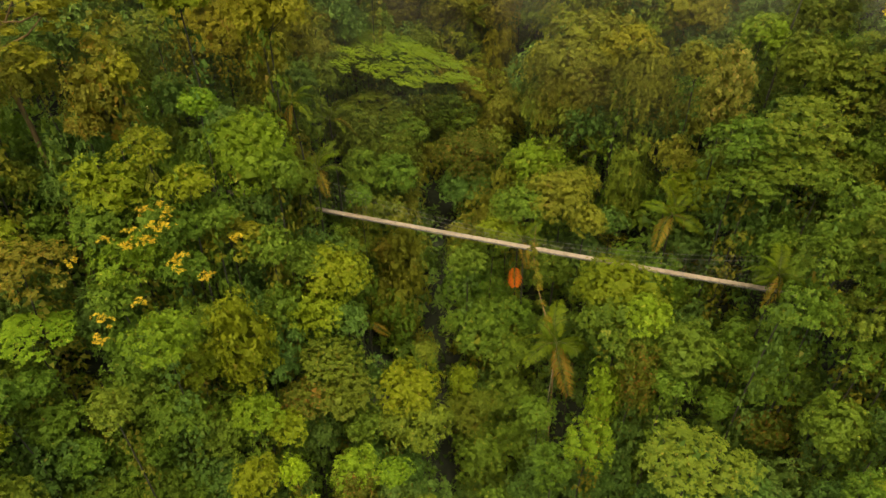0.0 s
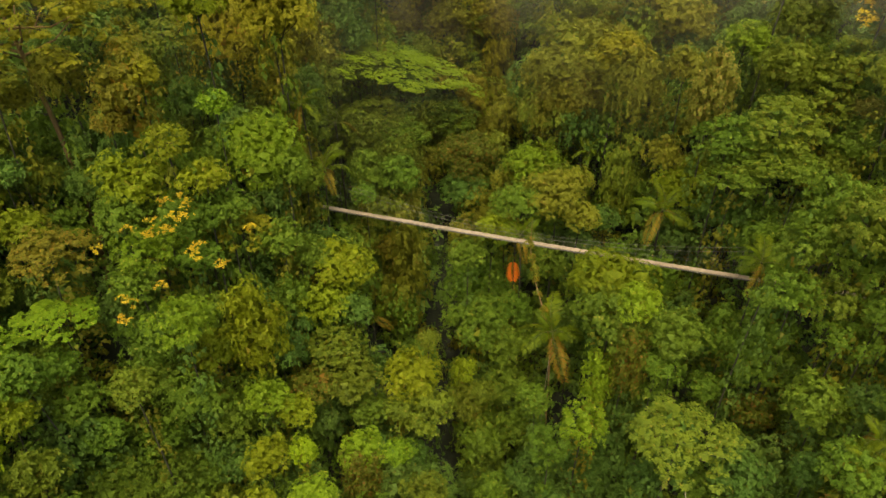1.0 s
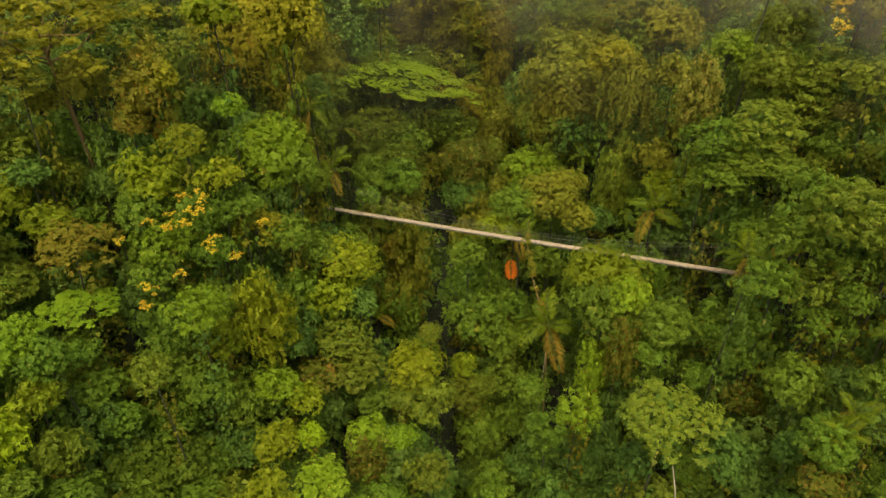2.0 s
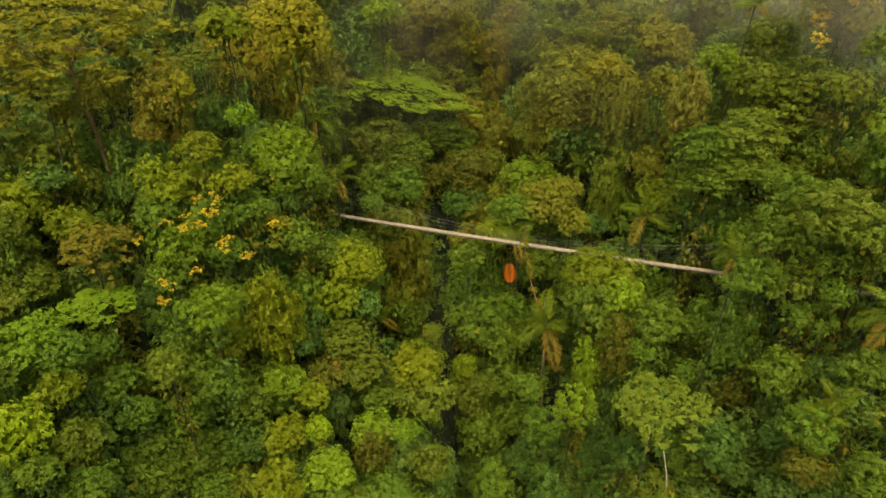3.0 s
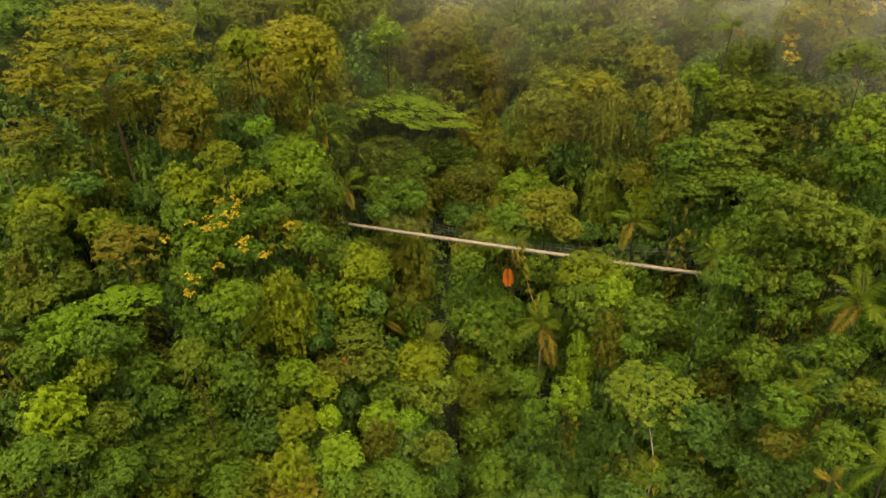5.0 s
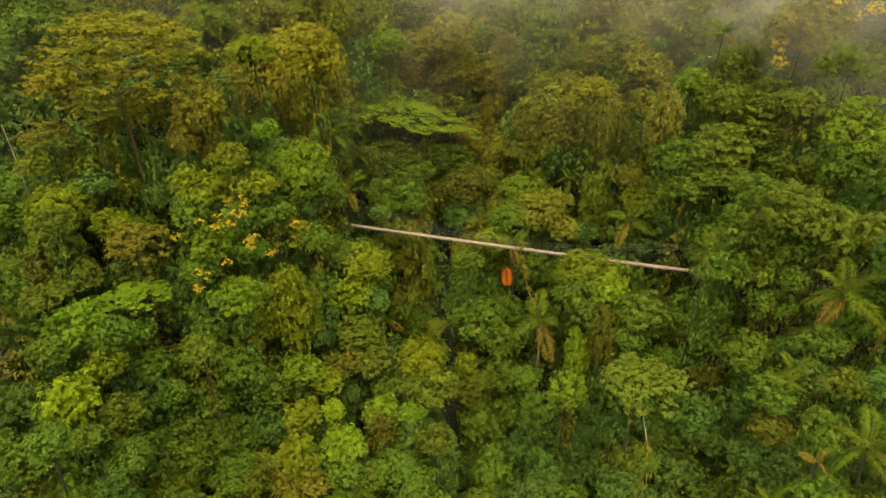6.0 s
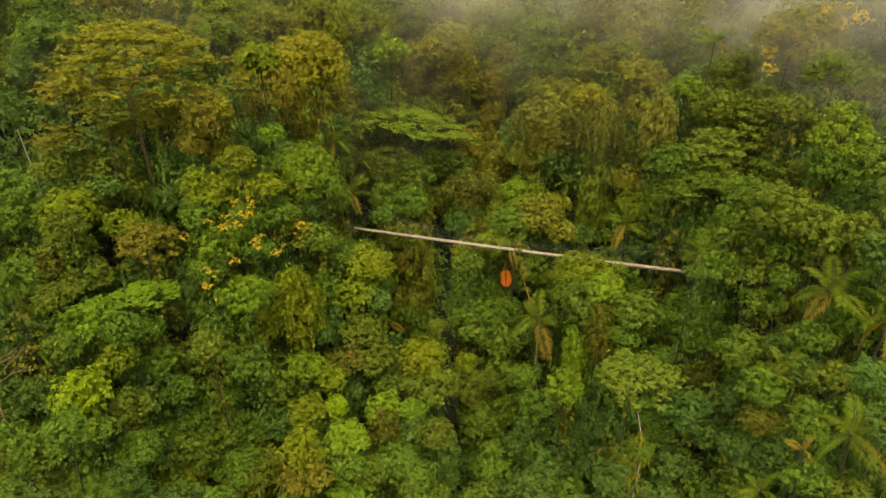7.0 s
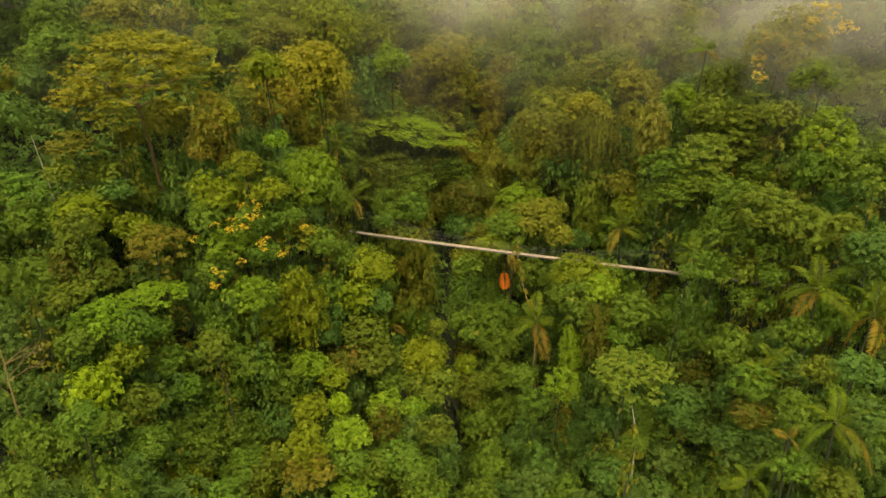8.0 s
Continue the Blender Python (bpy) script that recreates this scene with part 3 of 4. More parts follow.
# ravine behind the bridge
plant("round", 3.4, 92.1, 41.2, 5.6, "rust", 0.88)
plant("round", 2.8, 89.5, 36.6, 4.5, "dark", 1.01)
plant("round", 13.5, 83.1, 44.1, 4.9, "bright", 0.88)
plant("round", 15.3, 71.6, 45.6, 5.5, "olive", 0.88)
plant("round", 9.9, 70.8, 44.7, 3.9, "green", 0.88)
plant("round", 18.5, 68.6, 43.6, 3.3, "olive", 0.88)
plant("round", 6.8, 69.4, 41.2, 3.2, "lime", 0.88)
plant("round", 22.8, 73.0, 40.5, 2.8, "dark", 1.15)
# ravine before the bridge
plant("round", 20.5, 55.8, 41.4, 5.8, "lime", 0.88)
plant("round", 19.0, 50.4, 41.2, 4.6, "green", 0.98)
plant("round", 21.7, 50.3, 43.5, 3.2, "bright", 0.88)
plant("round", 25.5, 47.2, 41.5, 3.9, "spring", 0.89)
plant("round", 23.3, 45.3, 38.9, 2.4, "spring", 0.88)
plant("column", 17.5, 47.1, 35.5, 2.2, "bright", 1.60)
plant("column", 20.4, 46.0, 39.1, 2.3, "rust", 1.71)
plant("round", 5.0, 72.6, 29.0, 5.8, "spring", 0.88)
plant("round", 3.2, 66.4, 39.2, 3.2, "spring", 0.88)
plant("round", 4.7, 65.7, 28.0, 5.7, "green", 0.97)
plant("round", 9.3, 66.9, 29.1, 3.9, "green", 0.98)
plant("round", 8.2, 62.9, 25.8, 4.4, "green", 0.96)
plant("column", -6.7, 73.0, 31.4, 4.8, "olive", 1.90)
plant("round", -7.6, 74.7, 34.6, 3.3, "gold", 0.88)
plant("round", -12.6, 57.9, 43.7, 4.3, "lime", 0.88)
plant("round", -15.9, 57.2, 45.6, 2.8, "spring", 1.00)
plant("round", -18.2, 54.3, 41.7, 3.0, "green", 1.30)
plant("round", -14.1, 54.9, 40.0, 3.9, "lime", 0.98)
plant("round", -11.0, 54.3, 39.5, 2.7, "dark", 0.98)
plant("column", -20.9, 47.4, 43.2, 3.7, "lime", 1.41)
plant("open", -26.2, 43.3, 47.4, 3.7, "bright", 0.91)
plant("round", -30.1, 37.9, 43.4, 2.6, "moss", 0.88)
plant("round", -25.9, 47.0, 39.6, 2.9, "lime", 1.15)
plant("umbrella", -38.6, 42.9, 47.7, 4.1, "bright", 0.32)
plant("round", -37.9, 39.9, 44.2, 2.4, "spring", 0.88)
# near slope, bottom of the ravine
plant("open", -42.4, 36.0, 47.7, 4.0, "bright", 0.88)
plant("round", -38.5, 35.6, 47.1, 3.0, "spring", 0.99)
plant("round", -44.0, 32.7, 46.9, 2.9, "green", 0.99)
plant("round", -38.7, 33.2, 44.5, 2.8, "lime", 0.98)
plant("round", -40.8, 28.9, 42.8, 3.6, "vivid", 1.15)
plant("round", -39.0, 26.7, 40.0, 2.3, "spring", 0.88)
plant("round", -37.0, 30.7, 39.6, 2.8, "moss", 1.30)
plant("round", -36.0, 28.6, 35.6, 3.4, "spring", 0.88)
plant("round", -34.7, 17.2, 49.0, 2.4, "spring", 0.88)
plant("round", -37.4, 39.7, 39.4, 3.1, "spring", 0.97)
plant("round", -35.1, 38.2, 36.1, 2.8, "spring", 0.88)
plant("round", -33.0, 45.0, 36.7, 4.2, "spring", 0.97)
plant("round", -28.1, 43.6, 35.5, 4.0, "spring", 0.96)
plant("round", -25.5, 44.9, 31.0, 3.9, "green", 0.95)
plant("round", -32.1, 41.7, 31.7, 3.9, "green", 0.88)
plant("round", -35.7, 38.2, 30.3, 3.8, "spring", 0.88)
plant("open", -30.5, 38.7, 28.8, 3.3, "green", 0.93)
plant("round", -24.5, 42.5, 26.2, 3.5, "dark", 1.15)
plant("round", -27.4, 40.6, 26.3, 2.7, "green", 0.92)
plant("round", -33.7, 34.6, 28.2, 3.7, "green", 0.88)
plant("round", -28.2, 35.0, 25.6, 3.6, "green", 0.88)
plant("round", -25.7, 38.2, 23.3, 2.9, "moss", 0.89)
plant("round", -20.1, 44.6, 34.7, 3.1, "bright", 0.95)
plant("layered", -13.1, 52.0, 36.2, 4.5, "moss", 0.57)
plant("round", -10.9, 49.6, 32.4, 3.9, "moss", 0.88)
plant("round", -15.6, 48.2, 32.6, 3.4, "rust", 0.95)
plant("round", -16.9, 44.1, 33.0, 2.6, "lime", 0.88)
plant("round", -4.4, 51.5, 30.8, 4.2, "lime", 0.88)
plant("round", -2.7, 48.6, 28.0, 4.0, "moss", 0.93)
plant("round", -5.9, 48.2, 28.7, 2.3, "moss", 0.88)
plant("round", -9.1, 48.2, 28.7, 2.8, "green", 0.88)
plant("round", -15.2, 39.1, 32.2, 1.9, "vivid", 1.30)
plant("round", -19.0, 38.5, 31.9, 2.9, "lime", 0.92)
plant("round", -18.2, 31.1, 32.3, 3.2, "lime", 0.89)
plant("round", -12.9, 33.2, 32.4, 3.2, "bright", 0.88)
plant("round", -12.7, 31.0, 30.1, 2.9, "green", 0.88)
plant("round", -9.1, 40.4, 30.6, 3.1, "bright", 0.88)
plant("column", -9.0, 38.0, 29.8, 2.7, "rust", 1.00)
plant("round", -5.1, 39.9, 31.0, 2.1, "bright", 0.88)
plant("round", -4.7, 38.1, 28.8, 3.1, "dark", 0.89)
plant("round", -1.9, 34.9, 31.1, 2.7, "moss", 1.15)
plant("round", -6.1, 32.9, 28.3, 3.2, "green", 0.88)
plant("round", -10.2, 31.8, 28.3, 2.9, "moss", 0.88)
plant("round", 4.7, 54.0, 16.5, 4.7, "green", 0.88)
plant("round", 2.6, 56.9, 20.0, 3.7, "moss", 0.88)
plant("round", 5.2, 57.0, 22.0, 2.6, "moss", 0.88)
plant("round", 8.9, 59.2, 21.6, 3.6, "green", 0.88)
plant("round", 5.2, 51.3, 8.3, 5.2, "dark", 0.88)
plant("round", 10.8, 53.8, 18.7, 3.7, "green", 0.92)
plant("open", 12.0, 41.9, 29.8, 2.8, "green", 0.88)
plant("open", 15.7, 42.8, 32.0, 3.2, "bright", 0.88)
plant("round", 11.2, 50.4, 28.0, 2.9, "green", 0.94)
plant("round", 17.4, 44.8, 21.4, 3.5, "dark", 1.15)
plant("round", 16.6, 42.0, 17.4, 3.9, "dark", 0.88)
plant("round", 10.6, 45.1, 20.2, 3.7, "dark", 0.89)
plant("layered", 21.5, 33.1, 42.2, 5.3, "moss", 0.40)
plant("round", 28.4, 33.0, 36.4, 3.5, "dark", 0.88)
plant("round", 25.7, 34.1, 32.8, 3.0, "green", 0.92)
plant("round", 30.9, 32.1, 33.6, 2.9, "dark", 0.93)
plant("round", 27.4, 31.2, 29.4, 3.6, "dark", 0.88)
plant("round", 20.3, 35.6, 32.3, 2.5, "dark", 0.91)
plant("round", 22.1, 32.8, 30.1, 2.9, "moss", 0.89)
plant("round", 20.6, 41.6, 19.6, 3.4, "dark", 0.88)
plant("round", 34.9, 46.7, 38.0, 4.1, "green", 0.89)
plant("round", 31.8, 49.2, 39.9, 3.4, "green", 0.98)
plant("round", 34.0, 43.1, 33.9, 2.9, "rust", 0.88)
plant("round", 35.5, 36.7, 42.5, 3.5, "green", 1.06)
plant("round", 37.3, 45.0, 39.0, 2.6, "dark", 0.98)
plant("round", 29.8, 46.1, 34.7, 2.6, "green", 0.88)
plant("round", 38.8, 30.8, 48.6, 2.9, "green", 0.88)
# deep green trees from here on partly stand for shaded gaps between crowns
plant("round", 38.6, 35.1, 44.4, 2.3, "dark", 0.98)
plant("round", 33.4, 27.9, 44.2, 2.9, "green", 0.96)
plant("round", 37.7, 29.0, 45.6, 2.8, "dark", 0.88)
plant("round", 32.7, 25.5, 41.5, 2.6, "rust", 0.94)
plant("round", 40.0, 27.0, 46.2, 2.4, "moss", 0.97)
plant("round", 33.2, 19.2, 47.8, 2.6, "green", 0.88)
plant("round", 33.9, 24.0, 38.8, 2.7, "dark", 0.88)
plant("round", 33.1, 31.4, 39.3, 2.0, "dark", 1.15)
plant("round", 30.6, 25.2, 38.4, 2.3, "dark", 0.92)
# outer flanks and the nearest slopes
plant("layered", -57.9, 50.3, 59.9, 3.9, "spring", 0.67)
plant("round", -56.1, 49.4, 55.8, 3.8, "green", 0.89)
plant("round", -47.5, 32.1, 55.5, 3.4, "green", 1.15)
plant("round", -46.6, 43.6, 57.0, 2.8, "moss", 1.02)
plant("round", -51.9, 34.1, 46.4, 3.7, "dark", 1.00)
plant("round", -51.5, 29.3, 39.3, 3.7, "dark", 0.99)
plant("round", -43.8, 23.6, 39.4, 3.5, "spring", 0.97)
plant("round", -42.0, 24.4, 33.5, 3.9, "green", 0.88)
plant("round", -36.9, 10.6, 47.7, 2.5, "spring", 0.88)
plant("round", -37.6, 25.6, 32.7, 2.9, "spring", 0.95)
plant("open", -34.9, 31.8, 26.1, 4.0, "lime", 0.88)
plant("round", -24.7, 20.2, 35.3, 2.8, "spring", 0.88)
plant("round", -26.6, 34.2, 24.2, 3.6, "moss", 0.88)
plant("round", -17.8, 29.4, 29.9, 3.6, "gold", 0.92)
plant("umbrella", -12.4, 29.1, 27.2, 3.1, "bright", 0.24)
plant("round", -3.6, 30.1, 25.4, 3.6, "green", 0.88)
plant("round", -7.2, 32.8, 28.9, 3.3, "green", 0.88)
plant("round", -4.3, 31.6, 27.6, 3.0, "green", 0.88)
plant("round", 3.7, 32.8, 22.0, 3.3, "green", 0.88)
# deep tints on this eastern side take in the shade between crowns
plant("round", 10.3, 31.9, 24.4, 3.7, "dark", 0.88)
plant("round", 14.5, 28.9, 25.7, 3.1, "green", 0.88)
plant("round", 19.6, 28.5, 29.5, 3.3, "dark", 0.88)
plant("round", 25.2, 28.9, 26.6, 3.5, "dark", 0.88)
plant("round", 29.6, 27.9, 28.2, 3.0, "green", 0.88)
plant("round", 32.7, 23.3, 37.0, 3.0, "dark", 0.88)
plant("round", 36.0, 21.3, 37.2, 3.0, "rust", 0.88)
plant("round", 34.7, 13.5, 43.8, 2.6, "moss", 0.88)
plant("round", 39.3, 21.0, 50.9, 2.6, "dark", 0.88)
plant("round", 37.4, 16.3, 49.4, 2.4, "dark", 0.88)
plant("round", 45.3, 32.4, 58.0, 3.3, "dark", 1.02)
plant("round", 45.2, 37.5, 57.7, 3.0, "moss", 1.02)
plant("round", 50.0, 41.4, 63.7, 3.9, "green", 1.03)
plant("round", 61.6, 63.5, 68.1, 4.9, "moss", 0.91)
plant("round", 30.9, 43.3, 49.8, 1.7, "green", 0.88)
plant("round", 19.3, 22.1, 41.0, 1.6, "green", 0.88)
plant("round", 2.4, 59.9, 23.3, 2.3, "lime", 0.95)
plant("round", -2.0, 53.0, 35.4, 1.7, "moss", 1.30)
plant("round", 32.3, 15.6, 44.0, 2.5, "green", 0.88)
plant("round", -46.5, 23.9, 41.2, 2.7, "green", 0.98)


# ---- the hanging footbridge ----
MIDDLE = Vector((10.9, 64.0, 42.75))
ALONG = Vector((0.952, -0.306, 0.0)).normalized()
ACROSS = Vector((0.306, 0.952, 0.0)).normalized()
HALF = 46.0


def deck_z(s):
    return 0.0002 * s * s - 0.05


def rail_z(s):
    """Height of the main cable over the middle of the deck."""
    return 1.15 + 0.0042 * s * s


def on_bridge(s, side, up):
    return ALONG * s + ACROSS * side + Vector((0, 0, up))


bridge = new("hanging_footbridge")
bridge.location = MIDDLE
tagged(bridge, "narrow hanging footbridge with pale deck and steel cables", "footbridge")


def strip(s0, s1, side0, side1, top, thick):
    """A length of deck or beam that follows the sag."""
    v, f = [], []
    k = max(1, int(round((s1 - s0) / 2.0)))
    for i in range(k + 1):
        s = s0 + (s1 - s0) * i / k
        z = deck_z(s)
        for side, up in ((side0, top), (side1, top), (side1, top - thick), (side0, top - thick)):
            v.append(on_bridge(s, side, z + up))
    for i in range(k):
        a = i * 4
        for e in range(4):
            f.append((a + e, a + (e + 1) % 4, a + 4 + (e + 1) % 4, a + 4 + e))
    f += [(3, 2, 1, 0), (k * 4, k * 4 + 1, k * 4 + 2, k * 4 + 3)]
    return v, f


panel = 2.0
for i in range(int(2 * HALF / panel)):
    s0 = -HALF + i * panel
    v, f = strip(s0 + 0.012, s0 + panel - 0.012, -0.34, 0.34, 0.02 + 0.012 * (i % 3), 0.07)
    part("deck_panel", mesh_of("deck_panel", v, f, [PLANK]), bridge)
for side in (-0.41, 0.41):
    v, f = strip(-HALF, HALF, side - 0.04, side + 0.04, -0.02, 0.14)
    part("edge_beam", mesh_of("edge_beam", v, f, [STEEL]), bridge)
    for rise, thick, name in ((1.0, 0.014, "main_cable"), (0.62, 0.006, "guard_cable"), (0.3, 0.006, "guard_cable")):
        pts = []
        for k in range(47):
            s = -HALF + k * 2 * HALF / 46
            pts.append(on_bridge(s, side * (1 + 0.10 * rise), deck_z(s) + rail_z(s) * rise))
        v, f = tube(pts, [thick] * len(pts), 5)
        part(name, mesh_of(name, v, f, [CABLE], True), bridge)
    for k in range(61):
        s = -45.0 + k * 1.5
        v, f = tube([on_bridge(s, side, deck_z(s) - 0.15), on_bridge(s, side * 1.1, deck_z(s) + rail_z(s))], [0.01, 0.01], 4)
        part("hanger", mesh_of("hanger", v, f, [STEEL]), bridge)
for k in range(31):
    s = -45.0 + k * 3.0
    v, f = [], []
    z = deck_z(s) - 0.07
    for a, b, c in ((-0.05, -0.5, z), (0.05, -0.5, z), (0.05, 0.5, z), (-0.05, 0.5, z)):
        v.append(on_bridge(s + a, b, c))
    v += [p - Vector((0, 0, 0.1)) for p in v]
    f = [(0, 1, 2, 3), (7, 6, 5, 4), (0, 4, 5, 1), (1, 5, 6, 2), (2, 6, 7, 3), (3, 7, 4, 0)]
    part("cross_beam", mesh_of("cross_beam", v, f, [STEEL]), bridge)
for s in (-HALF + 0.4, HALF - 0.4):
    for side in (-0.6, 0.6):
        foot = MIDDLE + on_bridge(s, side, 0)
        drop = min(land(foot.x, foot.y) - MIDDLE.z - 0.5, -1.0)
        v, f = tube([on_bridge(s, side, drop), on_bridge(s, side, deck_z(s) + rail_z(s) + 0.3)], [0.16, 0.12], 8)
        part("tower_post", mesh_of("tower_post", v, f, [STEEL], True), bridge)


# ---- palms ----
def frond_mesh(length, arch, droop, seed, leaflets=40, wide=0.21):
    """A feathery palm leaf that leaves the heart along +x and arches over."""
    rng = np.random.default_rng(seed)
    spine = []
    for k in range(9):
        s = k / 8
        spine.append(Vector((length * (s - 0.22 * droop * s * s), 0, length * (arch * s - (arch * 0.55 + droop) * s * s))))
    stalk = mesh_of("stalk", *tube(spine, [0.032 * (1 - 0.85 * k / 8) * length / 4 for k in range(9)], 4), [STALK], True)
    v, f = [], []
    for side in (-1, 1):
        for i in range(leaflets):
            s = 0.1 + 0.9 * i / (leaflets - 1)
            q = s * 8
            a = spine[min(int(q), 7)].lerp(spine[min(int(q) + 1, 8)], q - min(int(q), 7))
            b = spine[min(int(q) + 1, 8)] - spine[min(int(q), 7)]
            b.normalize()
            L = length * wide * (0.35 + 1.0 * math.sin(math.pi * min(1.0, 0.12 + 0.83 * s))) * rng.uniform(0.85, 1.12)
            out = (Vector((0, side, 0)) + b * 0.55 + Vector((0, 0, rng.uniform(-0.45, 0.1)))).normalized()
            W = length * 0.015
            tip = a + out * L + Vector((0, 0, -0.28 * L))
            mid = a + out * L * 0.5 + Vector((0, 0, -0.02 * L))
            n0 = len(v)
            v += [tuple(a), tuple(mid + b * W), tuple(tip), tuple(mid - b * W)]
            f.append((n0, n0 + 1, n0 + 2, n0 + 3))
    return mesh_of("frond", v, f, [LEAF["palm"]]), stalk


FRONDS = [frond_mesh(1.0, 0.75, 0.35, 1), frond_mesh(1.0, 0.5, 0.6, 2), frond_mesh(1.0, 0.25, 0.75, 3)]
palm_dice = random.Random(77)


def palm(x, y, z, length, count=9, old=2, turn=0.0, label="feathery green palm rising through the canopy", bark=None, thick=1.0):
    """A palm with its heart at x, y, z."""
    base = min(land(x, y), z - 4)
    tree = new("palm_tree")
    tree.location = (x, y, base)
    tagged(tree, label, "palm tree", "palms")
    h = z - base
    lean = Vector((palm_dice.uniform(-1, 1), palm_dice.uniform(-1, 1), 0)) * 0.02 * h
    pts = [Vector((0, 0, h * k / 6)) + lean * math.sin(math.pi * k / 6) for k in range(7)]
    pts[0].z -= 0.5
    v, f = tube(pts, [(0.17 - 0.012 * k) * thick for k in range(7)], 7)
    part("trunk", mesh_of("trunk", v, f, [bark or BARK], True), tree)
    for i in range(count):
        a = turn + i * 2.39996 + palm_dice.uniform(-0.2, 0.2)
        u = i / max(1, count - 1)
        pitch = 62 - 74 * u + palm_dice.uniform(-14, 14)
        blade, stalk = FRONDS[0 if u < 0.35 else (1 if u < 0.75 else 2)]
        fr = part("frond", blade, tree,
                  Matrix.LocRotScale((0, 0, h), Euler((radians(palm_dice.uniform(-38, 38)), radians(-pitch * 0.8), a), "XYZ"), [length * palm_dice.uniform(0.75, 1.12)] * 3))
        part("stalk", stalk, fr)
        fr.material_slots[0].link = "OBJECT"
        fr.material_slots[0].material = LEAF["palm_old" if i >= count - old else "palm"]
    return tree


palm(-16.7, 85.2, 50.5, 4.6, 9, 1)
palm(-16.4, 72.2, 49.2, 4.6, 9, 2, 1.0)
palm(-18.4, 72.4, 58.4, 3.6, 8, 1)
palm(13.5, 54.6, 35.3, 5.2, 7, 1, 2.88, "slender palm with one yellowing drooping frond", PALE_BARK, 0.42)
palm(28.3, 66.0, 46.2, 4.6, 8, 3, 2.0)
palm(35.0, 52.0, 47.8, 4.0, 7, 1, 2.6)
palm(41.2, 33.0, 53.1, 4.9, 10, 1, 1.13, "large palm with yellowing lower fronds")
palm(47.0, 31.0, 50.5, 5.0, 10, 3, 0.2, "large palm with yellowing lower fronds")
palm(34.9, 16.0, 48.8, 4.2, 8, 1, 1.25, "large palm with golden drooping fronds")
palm(34.2, 27.8, 45.4, 2.8, 7, 1, 0.5, "light green palm with arching feathery fronds")
palm(4.9, 128.0, 52.8, 4.5, 9, 1)
palm(15.2, 83.5, 46.6, 3.4, 8, 0)
palm(21.4, 80.5, 47.6, 3.4, 8, 0)
palm(10.3, 67.6, 41.3, 4.2, 8, 1, 0.3, "green palm growing beside the footbridge")
palm(35.9, 29.4, 46.0, 3.2, 7, 1)
palm(31.6, 16.6, 46.4, 1.7, 4, 4, 0.4, "small dying palm with golden drooping fronds")
palm(29.0, 16.9, 40.9, 2.8, 7, 0)
palm(-11.0, 68.0, 26.5, 3.6, 7, 2)
palm(-42.0, 91.0, 72.0, 4.0, 9, 0)
palm(41.6, 76.0, 72.5, 3.3, 7, 2)
palm(-26.5, 55.5, 56.0, 3.6, 8, 0)

blade, stalk = frond_mesh(3.3, 0.1, 0.1, 9, 60, 0.27)
dead_frond = new("dead_palm_frond", blade)
part("stalk", stalk, dead_frond)
dead_frond.data.materials[0] = LEAF["palm_dead"]
dead_frond.matrix_basis = Matrix(((0.05, 1, 0, 9.3), (-0.12, 0, 0.99, 66.4), (-0.99, 0.05, -0.12, 38.2), (0, 0, 0, 1)))
tagged(dead_frond, "dead orange palm frond hanging under the footbridge", "palm frond")


